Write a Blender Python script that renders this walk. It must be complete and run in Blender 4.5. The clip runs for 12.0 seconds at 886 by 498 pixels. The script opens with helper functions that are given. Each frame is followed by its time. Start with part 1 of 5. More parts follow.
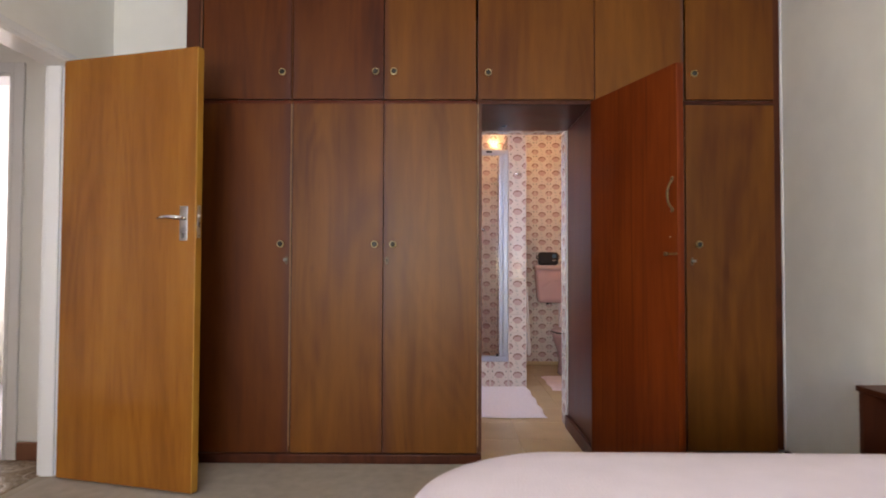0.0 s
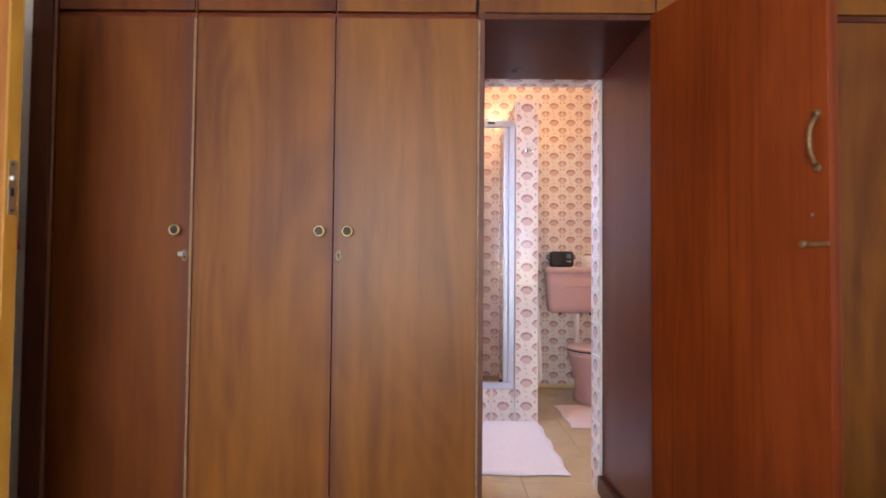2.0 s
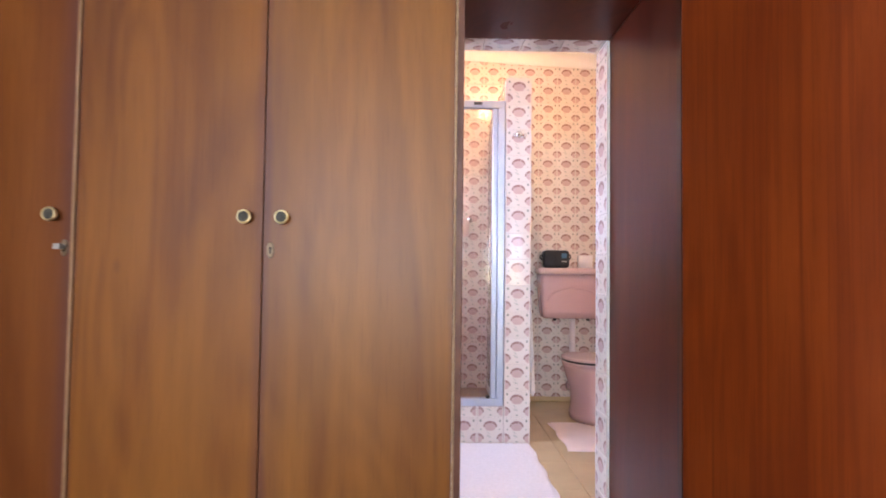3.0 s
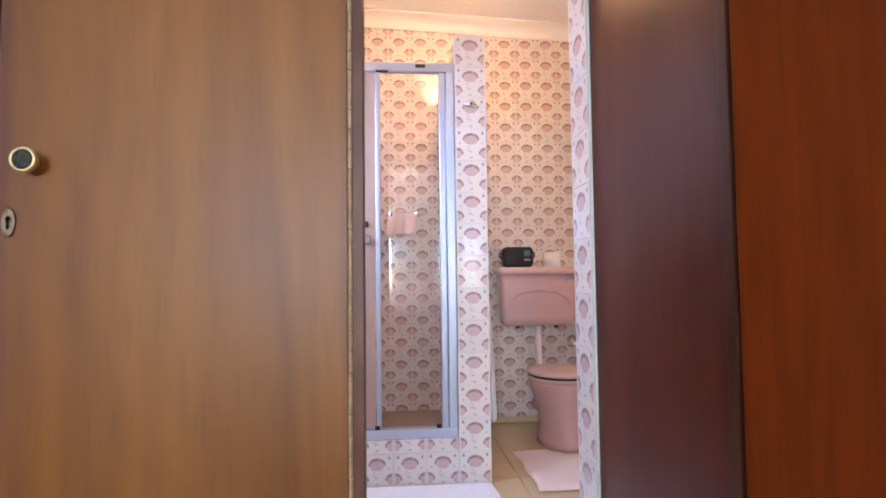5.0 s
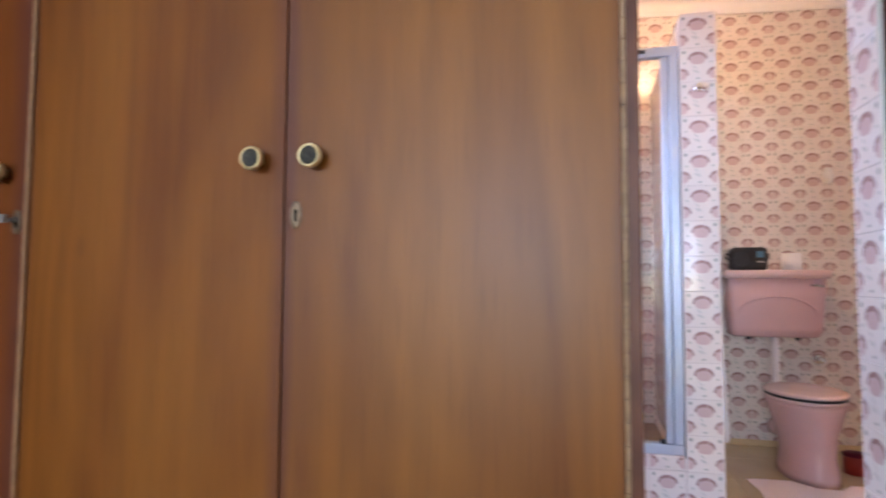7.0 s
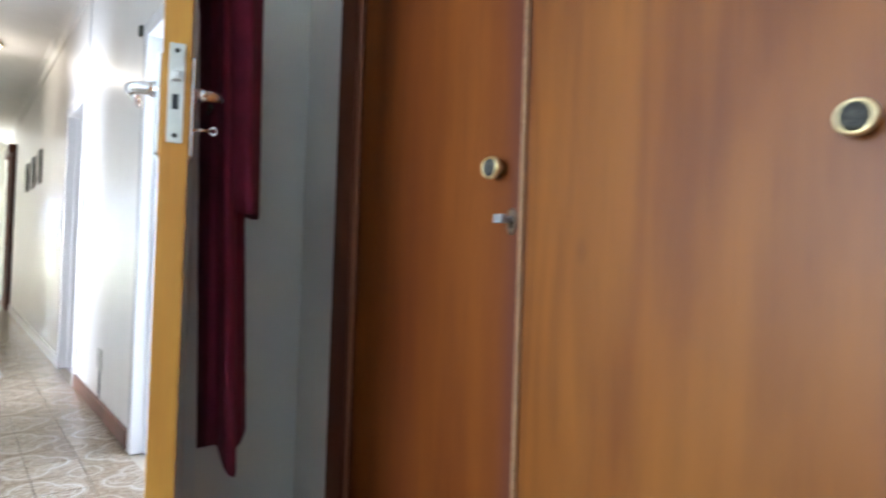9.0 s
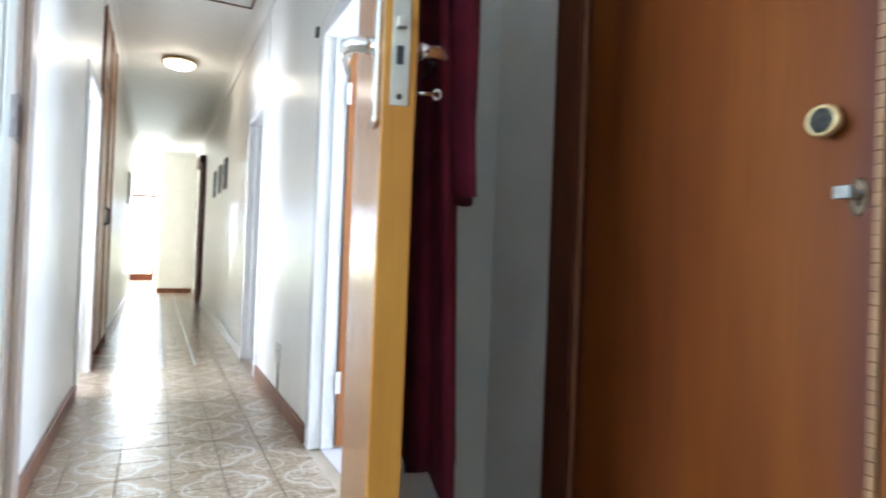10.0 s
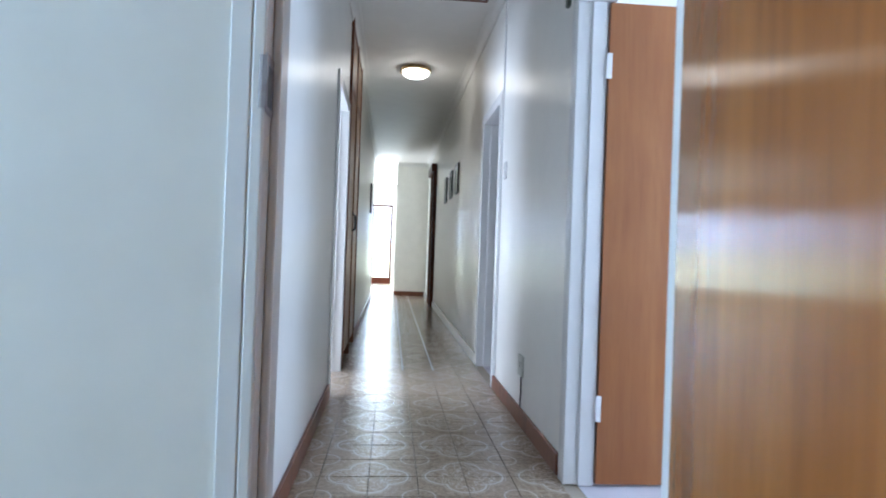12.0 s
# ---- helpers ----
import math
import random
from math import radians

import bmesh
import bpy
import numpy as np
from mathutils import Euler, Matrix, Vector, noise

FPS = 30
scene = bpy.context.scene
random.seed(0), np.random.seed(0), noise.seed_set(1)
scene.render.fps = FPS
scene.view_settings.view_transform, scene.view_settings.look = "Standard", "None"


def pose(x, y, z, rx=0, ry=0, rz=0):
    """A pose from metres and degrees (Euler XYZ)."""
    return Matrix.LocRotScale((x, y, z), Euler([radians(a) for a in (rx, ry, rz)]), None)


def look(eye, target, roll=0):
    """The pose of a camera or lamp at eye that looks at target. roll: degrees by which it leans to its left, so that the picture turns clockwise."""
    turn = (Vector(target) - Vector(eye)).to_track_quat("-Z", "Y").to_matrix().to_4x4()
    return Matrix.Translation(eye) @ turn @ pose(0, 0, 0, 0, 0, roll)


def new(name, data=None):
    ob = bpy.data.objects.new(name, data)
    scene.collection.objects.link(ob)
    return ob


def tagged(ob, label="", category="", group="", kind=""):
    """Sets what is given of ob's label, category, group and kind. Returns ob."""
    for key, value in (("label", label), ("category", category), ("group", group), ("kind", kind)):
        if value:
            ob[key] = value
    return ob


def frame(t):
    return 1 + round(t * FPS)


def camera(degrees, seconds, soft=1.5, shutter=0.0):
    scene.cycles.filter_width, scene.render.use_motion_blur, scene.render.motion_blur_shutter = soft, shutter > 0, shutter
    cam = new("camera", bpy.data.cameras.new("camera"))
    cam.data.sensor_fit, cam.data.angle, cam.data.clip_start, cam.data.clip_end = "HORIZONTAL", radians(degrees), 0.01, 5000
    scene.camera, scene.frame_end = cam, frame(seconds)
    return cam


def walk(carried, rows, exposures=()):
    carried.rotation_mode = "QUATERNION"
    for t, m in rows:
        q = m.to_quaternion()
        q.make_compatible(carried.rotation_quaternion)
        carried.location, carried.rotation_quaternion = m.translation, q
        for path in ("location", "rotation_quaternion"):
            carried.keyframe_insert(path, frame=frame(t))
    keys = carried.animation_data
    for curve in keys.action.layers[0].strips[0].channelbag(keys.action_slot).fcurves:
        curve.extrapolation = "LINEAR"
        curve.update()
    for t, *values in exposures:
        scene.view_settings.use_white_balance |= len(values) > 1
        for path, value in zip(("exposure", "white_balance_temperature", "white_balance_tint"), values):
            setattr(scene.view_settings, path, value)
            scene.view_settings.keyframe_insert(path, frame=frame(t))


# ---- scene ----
cam = camera(74.1, 12.0, soft=1.8, shutter=0.5)
PATH = [
    (0, (0.847, 0.763, 1.04), (0.833, 2.762, 1.098), 0.2),
    (0.5, (0.838, 1.053, 1.044), (0.826, 3.052, 1.104), 0.3),
    (1, (0.838, 1.302, 1.036), (0.83, 3.301, 1.097), 0.4),
    (1.5, (0.884, 1.597, 1.038), (0.879, 3.596, 1.101), 0.5),
    (2, (0.895, 1.843, 1.026), (0.89, 3.842, 1.095), 0.5),
    (2.5, (0.899, 2.089, 1.023), (0.904, 4.088, 1.096), 0.5),
    (3, (0.958, 2.336, 1.02), (0.986, 4.335, 1.094), 0.7),
    (3.5, (1.0, 2.537, 1.021), (1.071, 4.534, 1.099), 0.9),
    (3.7, (0.994, 2.64, 1.015), (1.102, 4.635, 1.106), 0.9),
    (5.3, (1.085, 3.015, 0.974), (1.25, 5.005, 1.077), -0.7),
    (5.5, (1.078, 3.021, 0.97), (1.222, 5.013, 1.074), -0.6),
    (6, (1.052, 3.032, 0.964), (1.078, 5.028, 1.075), -0.6),
    (6.5, (1.01, 3.043, 0.96), (0.812, 5.03, 1.078), -0.3),
    (7, (0.958, 3.062, 0.964), (0.487, 5.002, 1.082), 0.3),
    (7.2, (0.936, 3.076, 0.966), (0.344, 4.982, 1.081), 0.6),
    (8.8, (0.694, 3.19, 0.993), (-0.768, 4.554, 1.047), 1.6),
    (9, (0.642, 3.194, 1.004), (-0.892, 4.477, 1.039), 1.9),
    (9.5, (0.49, 3.186, 1.005), (-1.188, 4.274, 1.027), 1.9),
    (10, (0.372, 3.186, 0.986), (-1.425, 4.064, 1.008), 2.2),
    (10.5, (0.261, 3.221, 0.985), (-1.637, 3.849, 1.002), 1.9),
    (11, (0.172, 3.223, 0.981), (-1.787, 3.626, 0.993), 2.0),
    (11.5, (0.035, 3.172, 0.973), (-1.947, 3.442, 0.984), 2.0),
    (12, (-0.081, 3.136, 0.965), (-2.073, 3.312, 0.978), 2.0),
]
walk(cam, [(t, look(eye, target, roll)) for t, eye, target, roll in PATH],
     [(0, -0.03, 7300, 30), (1.5, 0.45, 7100, 32), (3.5, 0.95, 6250, 26), (5.5, 0.7, 6050, 24), (6.5, 0.63, 5950, 24), (7.2, 0.62, 5950, 22), (9, 1.25, 5450, 14), (10.5, 0.92, 5450, 10), (12, 0.15, 4980, 12)])

# ---- world, sun, large lights ----
world = bpy.data.worlds.new("world")
scene.world = world
world.use_nodes = True
wn = world.node_tree.nodes
sky = wn.new("ShaderNodeTexSky")
sky.sky_type, sky.sun_disc = "NISHITA", False
sky.sun_elevation, sky.sun_rotation = radians(40), radians(325)
wn["Background"].inputs[1].default_value = 0.15
world.node_tree.links.new(sky.outputs[0], wn["Background"].inputs[0])


def sun_lamp():
    data = bpy.data.lights.new("sun", "SUN")
    data.energy, data.angle, data.color = 3.0, radians(0.6), (1.0, 0.95, 0.86)
    ob = new("sun", data)
    a, e = radians(325), radians(40)
    way = Vector((math.sin(a) * math.cos(e), math.cos(a) * math.cos(e), math.sin(e)))
    ob.rotation_euler = way.to_track_quat("Z", "Y").to_euler()


def area(name, m, w, h, power, color):
    data = bpy.data.lights.new(name, "AREA")
    data.shape, data.size, data.size_y, data.energy, data.color = "RECTANGLE", w, h, power, color
    ob = new(name, data)
    ob.matrix_world = m
    return ob


sun_lamp()
area("window_sky_light", look((0.27, -1.46, 1.49), (0.5, 5, 4.2)), 1.5, 0.52, 100, (0.57, 0.77, 1.0))
area("window_garden_light", look((0.27, -1.46, 0.99), (0.5, 5, 5.6)), 1.5, 0.46, 44, (0.98, 0.98, 0.54))
area("bath_window_light", look((0.40, 5.28, 1.65), (2.0, 5.5, 0.9)), 0.7, 0.7, 11, (0.56, 0.69, 1.0))
area("lounge_daylight", look((-14.6, 0.7, 1.3), (-14.6, 5, 2.4)), 3.0, 2.0, 175, (1.0, 0.94, 0.80))
area("garden_door_sky", look((-17.6, 2.84, 1.80), (-10, 2.84, 1.5)), 1.0, 1.1, 130, (0.84, 0.92, 1.0))
area("garden_door_lawn", look((-17.6, 2.84, 0.68), (-10, 2.84, 2.6)), 1.0, 1.1, 150, (1.0, 1.0, 0.66))
area("side_room_daylight", look((-1.9, 6.3, 1.3), (-1.9, 4, 2.3)), 1.4, 1.2, 85, (0.85, 0.92, 1.0))
area("left_room_daylight", look((-4.4, 0.9, 1.3), (-4.4, 4, 2.5)), 1.2, 1.2, 105, (0.95, 0.95, 0.95))


def bulb(name, at, power, color, r=0.06):
    data = bpy.data.lights.new(name, "POINT")
    data.energy, data.color, data.shadow_soft_size = power, color, r
    ob = new(name, data)
    ob.location = at


bulb("bathroom_bulb", (1.42, 6.02, 2.56), 16, (1.0, 0.55, 0.21))
bulb("hall_bulb", (-6.28, 3.33, 2.82), 5, (1.0, 0.82, 0.58), 0.12)


# ---- materials ----
def mat(name, rough=0.5, metal=0.0):
    m = bpy.data.materials.new(name)
    m.use_nodes = True
    b = m.node_tree.nodes["Principled BSDF"]
    b.inputs["Roughness"].default_value = rough
    b.inputs["Metallic"].default_value = metal
    return m, m.node_tree.nodes, m.node_tree.links, b


def ramp(nodes, stops):
    r = nodes.new("ShaderNodeValToRGB")
    e = r.color_ramp.elements
    while len(e) < len(stops):
        e.new(0.5)
    for el, (p, c) in zip(e, stops):
        el.position, el.color = p, (*c, 1)
    return r


def plain(name, color, rough=0.5, metal=0.0, var=0.08, scale=6.0, bump=0.0, bscale=80.0, coat=0.0, spec=0.5):
    m, n, l, b = mat(name, rough, metal)
    tc = n.new("ShaderNodeTexCoord")
    t = n.new("ShaderNodeTexNoise")
    t.inputs["Scale"].default_value, t.inputs["Detail"].default_value = scale, 5
    l.new(tc.outputs["Object"], t.inputs["Vector"])
    lo = tuple(c * (1 - var) for c in color)
    hi = tuple(min(1, c * (1 + var)) for c in color)
    r = ramp(n, [(0.3, lo), (0.7, hi)])
    l.new(t.outputs[0], r.inputs[0])
    l.new(r.outputs[0], b.inputs["Base Color"])
    b.inputs["Specular IOR Level"].default_value = spec
    b.inputs["Coat Weight"].default_value = coat
    if bump:
        t2 = n.new("ShaderNodeTexNoise")
        t2.inputs["Scale"].default_value, t2.inputs["Detail"].default_value = bscale, 4
        l.new(tc.outputs["Object"], t2.inputs["Vector"])
        bp = n.new("ShaderNodeBump")
        bp.inputs["Strength"].default_value, bp.inputs["Distance"].default_value = bump, 0.003
        l.new(t2.outputs[0], bp.inputs["Height"])
        l.new(bp.outputs[0], b.inputs["Normal"])
    return m


class Mx:
    """Small sums in shader nodes."""

    def __init__(self, m):
        self.n, self.l = m.node_tree.nodes, m.node_tree.links

    def op(self, kind, *a):
        q = self.n.new("ShaderNodeMath")
        q.operation = kind
        for i, v in enumerate(a):
            if isinstance(v, (int, float)):
                q.inputs[i].default_value = v
            else:
                self.l.new(v, q.inputs[i])
        return q.outputs[0]

    def add(self, a, b):
        return self.op("ADD", a, b)

    def sub(self, a, b):
        return self.op("SUBTRACT", a, b)

    def mul(self, a, b):
        return self.op("MULTIPLY", a, b)

    def ell(self, u, v, cx, cy, w, h):
        """The distance from a centre in units of the half axes."""
        p, q = self.mul(self.sub(u, cx), 1 / w), self.mul(self.sub(v, cy), 1 / h)
        return self.op("SQRT", self.add(self.mul(p, p), self.mul(q, q)))

    def lt(self, a, b, soft=0.05):
        """1 where a is under b, with a soft step."""
        r = self.n.new("ShaderNodeMapRange")
        r.inputs[1].default_value, r.inputs[2].default_value = b - soft, b + soft
        r.inputs[3].default_value, r.inputs[4].default_value = 1, 0
        self.l.new(a, r.inputs[0])
        return r.outputs[0]

    def mix(self, f, a, b):
        q = self.n.new("ShaderNodeMix")
        q.data_type = "RGBA"
        self.l.new(f, q.inputs[0])
        for i, v in ((6, a), (7, b)):
            if isinstance(v, tuple):
                q.inputs[i].default_value = (*v, 1)
            else:
                self.l.new(v, q.inputs[i])
        return q.outputs[2]


def wood(name, dark, light, rough=0.35, scale=1.0, coat=0.3, contrast=0.5, pore=0.9, worn=(), spec=0.35, figure=0.16, lines=0.0, brushed=0.0):
    """Veneer with the grain along z, wavy figure at two scales, a little different on every panel."""
    m, n, l, b = mat(name, rough)
    tc, info = n.new("ShaderNodeTexCoord"), n.new("ShaderNodeObjectInfo")
    mul = n.new("ShaderNodeMath")
    mul.operation, mul.inputs[1].default_value = "MULTIPLY", 7.0
    l.new(info.outputs["Random"], mul.inputs[0])
    off = n.new("ShaderNodeCombineXYZ")
    for i in range(3):
        l.new(mul.outputs[0], off.inputs[i])
    add = n.new("ShaderNodeVectorMath")
    l.new(tc.outputs["Object"], add.inputs[0])
    l.new(off.outputs[0], add.inputs[1])

    def tex(vec, sc, det, dist=0.0):
        mp = n.new("ShaderNodeMapping")
        mp.inputs["Scale"].default_value = vec
        l.new(add.outputs[0], mp.inputs["Vector"])
        t = n.new("ShaderNodeTexNoise")
        t.inputs["Scale"].default_value, t.inputs["Detail"].default_value, t.inputs["Distortion"].default_value = sc * scale, det, dist
        l.new(mp.outputs[0], t.inputs["Vector"])
        return t

    broad = tex((1, 1, 0.16), 3.4, 4, 1.2)
    fine = tex((1, 1, 0.035), 38, 6, 0.3)
    patch = tex((1, 1, 0.32), 3.2, 4, 0.8)
    pores = tex((1, 1, 0.05), 170, 3)
    r1 = ramp(n, [(0.28, dark), (0.72, light)])
    mixv = n.new("ShaderNodeMix")
    mixv.inputs[0].default_value = 0.14
    l.new(broad.outputs[0], mixv.inputs[2])
    l.new(fine.outputs[0], mixv.inputs[3])
    mp = n.new("ShaderNodeMapping")
    mp.inputs["Scale"].default_value = (1, 1, 0.16)
    l.new(add.outputs[0], mp.inputs["Vector"])
    wave = n.new("ShaderNodeTexWave")
    wave.bands_direction = "X"
    for key, value in (("Scale", 5.0 * scale), ("Distortion", 9.0), ("Detail", 3.0), ("Detail Scale", 1.4)):
        wave.inputs[key].default_value = value
    l.new(mp.outputs[0], wave.inputs["Vector"])
    mixw = n.new("ShaderNodeMix")
    mixw.inputs[0].default_value = 0.05
    l.new(mixv.outputs[0], mixw.inputs[2])
    l.new(wave.outputs[1], mixw.inputs[3])
    x = Mx(m)
    # cathedral figure: contours of a slow noise, drawn out along the grain
    slow = tex((1, 1, 0.20), 1.5, 2, 0.5)
    arcs = x.op("SINE", x.mul(x.add(slow.outputs[0], x.mul(fine.outputs[0], 0.03)), 150.0))
    fade = x.lt(patch.outputs[0], 0.52, 0.16)
    l.new(x.add(mixw.outputs[0], x.mul(x.mul(arcs, fade), figure)), r1.inputs[0])
    r2 = ramp(n, [(0.3, (1 - contrast * 0.5, 1 - contrast * 0.72, 1 - contrast * 0.75)), (0.68, (1.0, 1.0, 1.0))])
    l.new(patch.outputs[0], r2.inputs[0])
    r3 = ramp(n, [(0.30, (pore, pore * 0.97, pore * 0.95)), (0.46, (1.0, 1.0, 1.0))])
    l.new(pores.outputs[0], r3.inputs[0])
    m1, m2 = n.new("ShaderNodeMix"), n.new("ShaderNodeMix")
    for mm in (m1, m2):
        mm.data_type, mm.blend_type = "RGBA", "MULTIPLY"
        mm.inputs[0].default_value = 1.0
    l.new(r1.outputs[0], m1.inputs[6])
    l.new(r2.outputs[0], m1.inputs[7])
    l.new(m1.outputs[2], m2.inputs[6])
    l.new(r3.outputs[0], m2.inputs[7])
    col = m2.outputs[2]
    if lines:
        dark_lines = tex((1, 1, 0.014), 21, 3, 0.15)
        fine_lines = tex((1, 1, 0.02), 62, 2, 0.1)
        ln = x.op("MAXIMUM", x.lt(dark_lines.outputs[0], 0.385, 0.055), x.mul(x.lt(fine_lines.outputs[0], 0.40, 0.08), 0.5))
        col = x.mix(x.mul(ln, lines), col, dark)
    if worn:
        sp = n.new("ShaderNodeSeparateXYZ")
        l.new(tc.outputs["Object"], sp.inputs[0])
        vor = n.new("ShaderNodeTexVoronoi")
        vor.inputs["Scale"].default_value = 2.6
        vmap = n.new("ShaderNodeMapping")
        vmap.inputs["Scale"].default_value = (1.0, 1.0, 0.55)
        l.new(add.outputs[0], vmap.inputs["Vector"])
        l.new(vmap.outputs[0], vor.inputs["Vector"])
        col = x.mix(x.mul(x.lt(vor.outputs["Distance"], 0.022, 0.018), 0.5), col, (0.07, 0.02, 0.008))
        edge_noise = tex((1, 1, 0.3), 7, 4, 1.0)
        for x0, w, strength in worn:
            d = x.op("ABSOLUTE", x.sub(sp.outputs[0], x0))
            d = x.add(d, x.mul(x.sub(edge_noise.outputs[0], 0.5), w * 2.2))
            col = x.mix(x.mul(x.lt(d, w, w * 0.55), strength), col, (0.085, 0.022, 0.012))
    l.new(col, b.inputs["Base Color"])
    b.inputs["Coat Weight"].default_value = coat
    b.inputs["Coat Roughness"].default_value = 0.25
    b.inputs["Specular IOR Level"].default_value = spec
    rr = n.new("ShaderNodeMapRange")
    rr.inputs[3].default_value, rr.inputs[4].default_value = rough - 0.07, rough + 0.1
    l.new(patch.outputs[0], rr.inputs[0])
    l.new(rr.outputs[0], b.inputs["Roughness"])
    if brushed:
        # grain that runs up the leaf spreads reflections sideways
        up = n.new("ShaderNodeCombineXYZ")
        up.inputs[2].default_value = 1.0
        l.new(up.outputs[0], b.inputs["Tangent"])
        b.inputs["Anisotropic"].default_value, b.inputs["Anisotropic Rotation"].default_value = brushed, 0.25
    bp = n.new("ShaderNodeBump")
    bp.inputs["Strength"].default_value, bp.inputs["Distance"].default_value = 0.12, 0.001
    l.new(pores.outputs[0], bp.inputs["Height"])
    l.new(bp.outputs[0], b.inputs["Normal"])
    return m


W_WARD = wood("wardrobe_veneer", (0.108, 0.028, 0.0030), (0.225, 0.077, 0.0070), 0.42, coat=0.0, contrast=0.5, spec=0.26, figure=0.07, worn=((0.508, 0.020, 0.55), (0.018, 0.008, 0.5)))
W_LIGHT = wood("paler_wardrobe_veneer", (0.145, 0.046, 0.0045), (0.280, 0.106, 0.0105), 0.40, coat=0.0, contrast=0.45, spec=0.30, figure=0.035, worn=((0.508, 0.015, 0.8), (0.535, 0.030, 0.3), (1.008, 0.010, 0.4)))
W_WARD_RED = wood("redder_wardrobe_veneer", (0.085, 0.017, 0.0025), (0.170, 0.047, 0.0045), 0.42, coat=0.0, contrast=0.6, spec=0.24, figure=0.06, worn=((0.003, 0.024, 0.8),))
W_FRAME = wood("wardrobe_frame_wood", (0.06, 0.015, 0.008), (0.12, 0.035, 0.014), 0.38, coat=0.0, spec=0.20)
W_STILE = wood("worn_brown_stile_wood", (0.10, 0.040, 0.025), (0.17, 0.070, 0.040), 0.42, coat=0.0, spec=0.25)
W_DARK = wood("dark_panel_wood", (0.095, 0.0165, 0.0065), (0.150, 0.030, 0.0115), 0.30, coat=0.0, spec=0.14, figure=0.08)
W_RED = wood("red_mahogany", (0.115, 0.015, 0.0025), (0.225, 0.042, 0.0055), 0.42, 1.3, coat=0.0, contrast=0.4, spec=0.16, figure=0.05, lines=0.85)
W_DOOR = wood("golden_door_veneer", (0.24, 0.078, 0.011), (0.40, 0.156, 0.021), 0.17, coat=0.0, contrast=0.3, spec=0.42, figure=0.06, lines=0.15, brushed=0.85)
W_EDGE = wood("yellow_edge_wood", (0.44, 0.21, 0.026), (0.62, 0.35, 0.050), 0.5, coat=0.0, contrast=0.8, figure=0.05)
W_SKIRT = wood("skirting_wood", (0.14, 0.052, 0.026), (0.24, 0.098, 0.050), 0.4, coat=0.15)
GROUTW = plain("pale_grout", (0.72, 0.67, 0.64), 0.8, var=0.06)
BRONZE = plain("dull_bronze", (0.19, 0.11, 0.05), 0.5, 0.6, 0.3, 60)
AGED = plain("aged_nickel", (0.17, 0.115, 0.075), 0.45, 0.75, 0.4, 90)
HOLE = plain("matt_black_hollow", (0.006, 0.005, 0.005), 0.95, var=0.1, spec=0.05)
PAINT = plain("cream_wall_paint", (0.80, 0.785, 0.73), 0.45, var=0.03, bump=0.08, bscale=60)
PAINT_HALL = plain("gloss_white_hall_paint", (0.82, 0.81, 0.76), 0.36, var=0.02, bump=0.3, bscale=9, spec=0.5, coat=0.05)
CEIL = plain("ceiling_white", (0.82, 0.81, 0.78), 0.7, var=0.02)
GLOSSW = plain("white_gloss_paint", (0.80, 0.80, 0.79), 0.25, var=0.02, bump=0.05)
CARPET = plain("beige_carpet", (0.44, 0.38, 0.31), 0.95, var=0.09, scale=14, bump=0.5, bscale=600)
BRASS = plain("aged_brass", (0.66, 0.52, 0.28), 0.36, 0.85, 0.2, 40)
DARKBR = plain("dark_brass_inlay", (0.030, 0.026, 0.020), 0.5, 0.2, 0.85, 260, bump=1.0, bscale=320)
KEYST = plain("dull_key_steel", (0.26, 0.25, 0.24), 0.45, 0.4, 0.2, 80)
CHROME = plain("chrome", (0.75, 0.75, 0.76), 0.12, 1.0, 0.03)
STEEL = plain("worn_steel", (0.55, 0.54, 0.50), 0.32, 1.0, 0.1, 30)
ALU = plain("brushed_aluminium", (0.50, 0.56, 0.66), 0.38, 0.7, 0.04)
BLACK = plain("black_plastic", (0.012, 0.012, 0.014), 0.35, var=0.2)
PINK = plain("pink_ceramic", (0.70, 0.46, 0.465), 0.12, var=0.02, coat=0.3)
LINEN = plain("pale_pink_bedspread", (0.80, 0.69, 0.73), 0.9, var=0.03, scale=12, bump=0.5, bscale=220)
TOWEL = plain("white_towelling", (0.90, 0.90, 0.93), 0.95, var=0.04, scale=60, bump=0.5, bscale=420)
MAROON = plain("maroon_fleece", (0.125, 0.006, 0.026), 0.95, var=0.25, scale=20, bump=0.6, bscale=260)
FLOORB = plain("cream_floor_tile", (0.64, 0.50, 0.29), 0.2, var=0.06, scale=5)
GROUT = plain("grout", (0.40, 0.34, 0.26), 0.8, var=0.1)
GREEN = plain("garden_green", (0.10, 0.14, 0.03), 0.9, var=0.4, scale=1.5)


def glass(name, tint=(1, 1, 1), rough=0.0):
    m, n, l, b = mat(name, rough)
    b.inputs["Base Color"].default_value = (*tint, 1)
    b.inputs["Transmission Weight"].default_value = 1.0
    b.inputs["IOR"].default_value = 1.45
    return m


GLASS = glass("clear_glass")


def emit(name, color, power):
    m, n, l, b = mat(name)
    b.inputs["Emission Color"].default_value = (*color, 1)
    b.inputs["Emission Strength"].default_value = power
    return m


LAMPGLASS = emit("lit_lamp_glass", (1.0, 0.86, 0.62), 4.5)


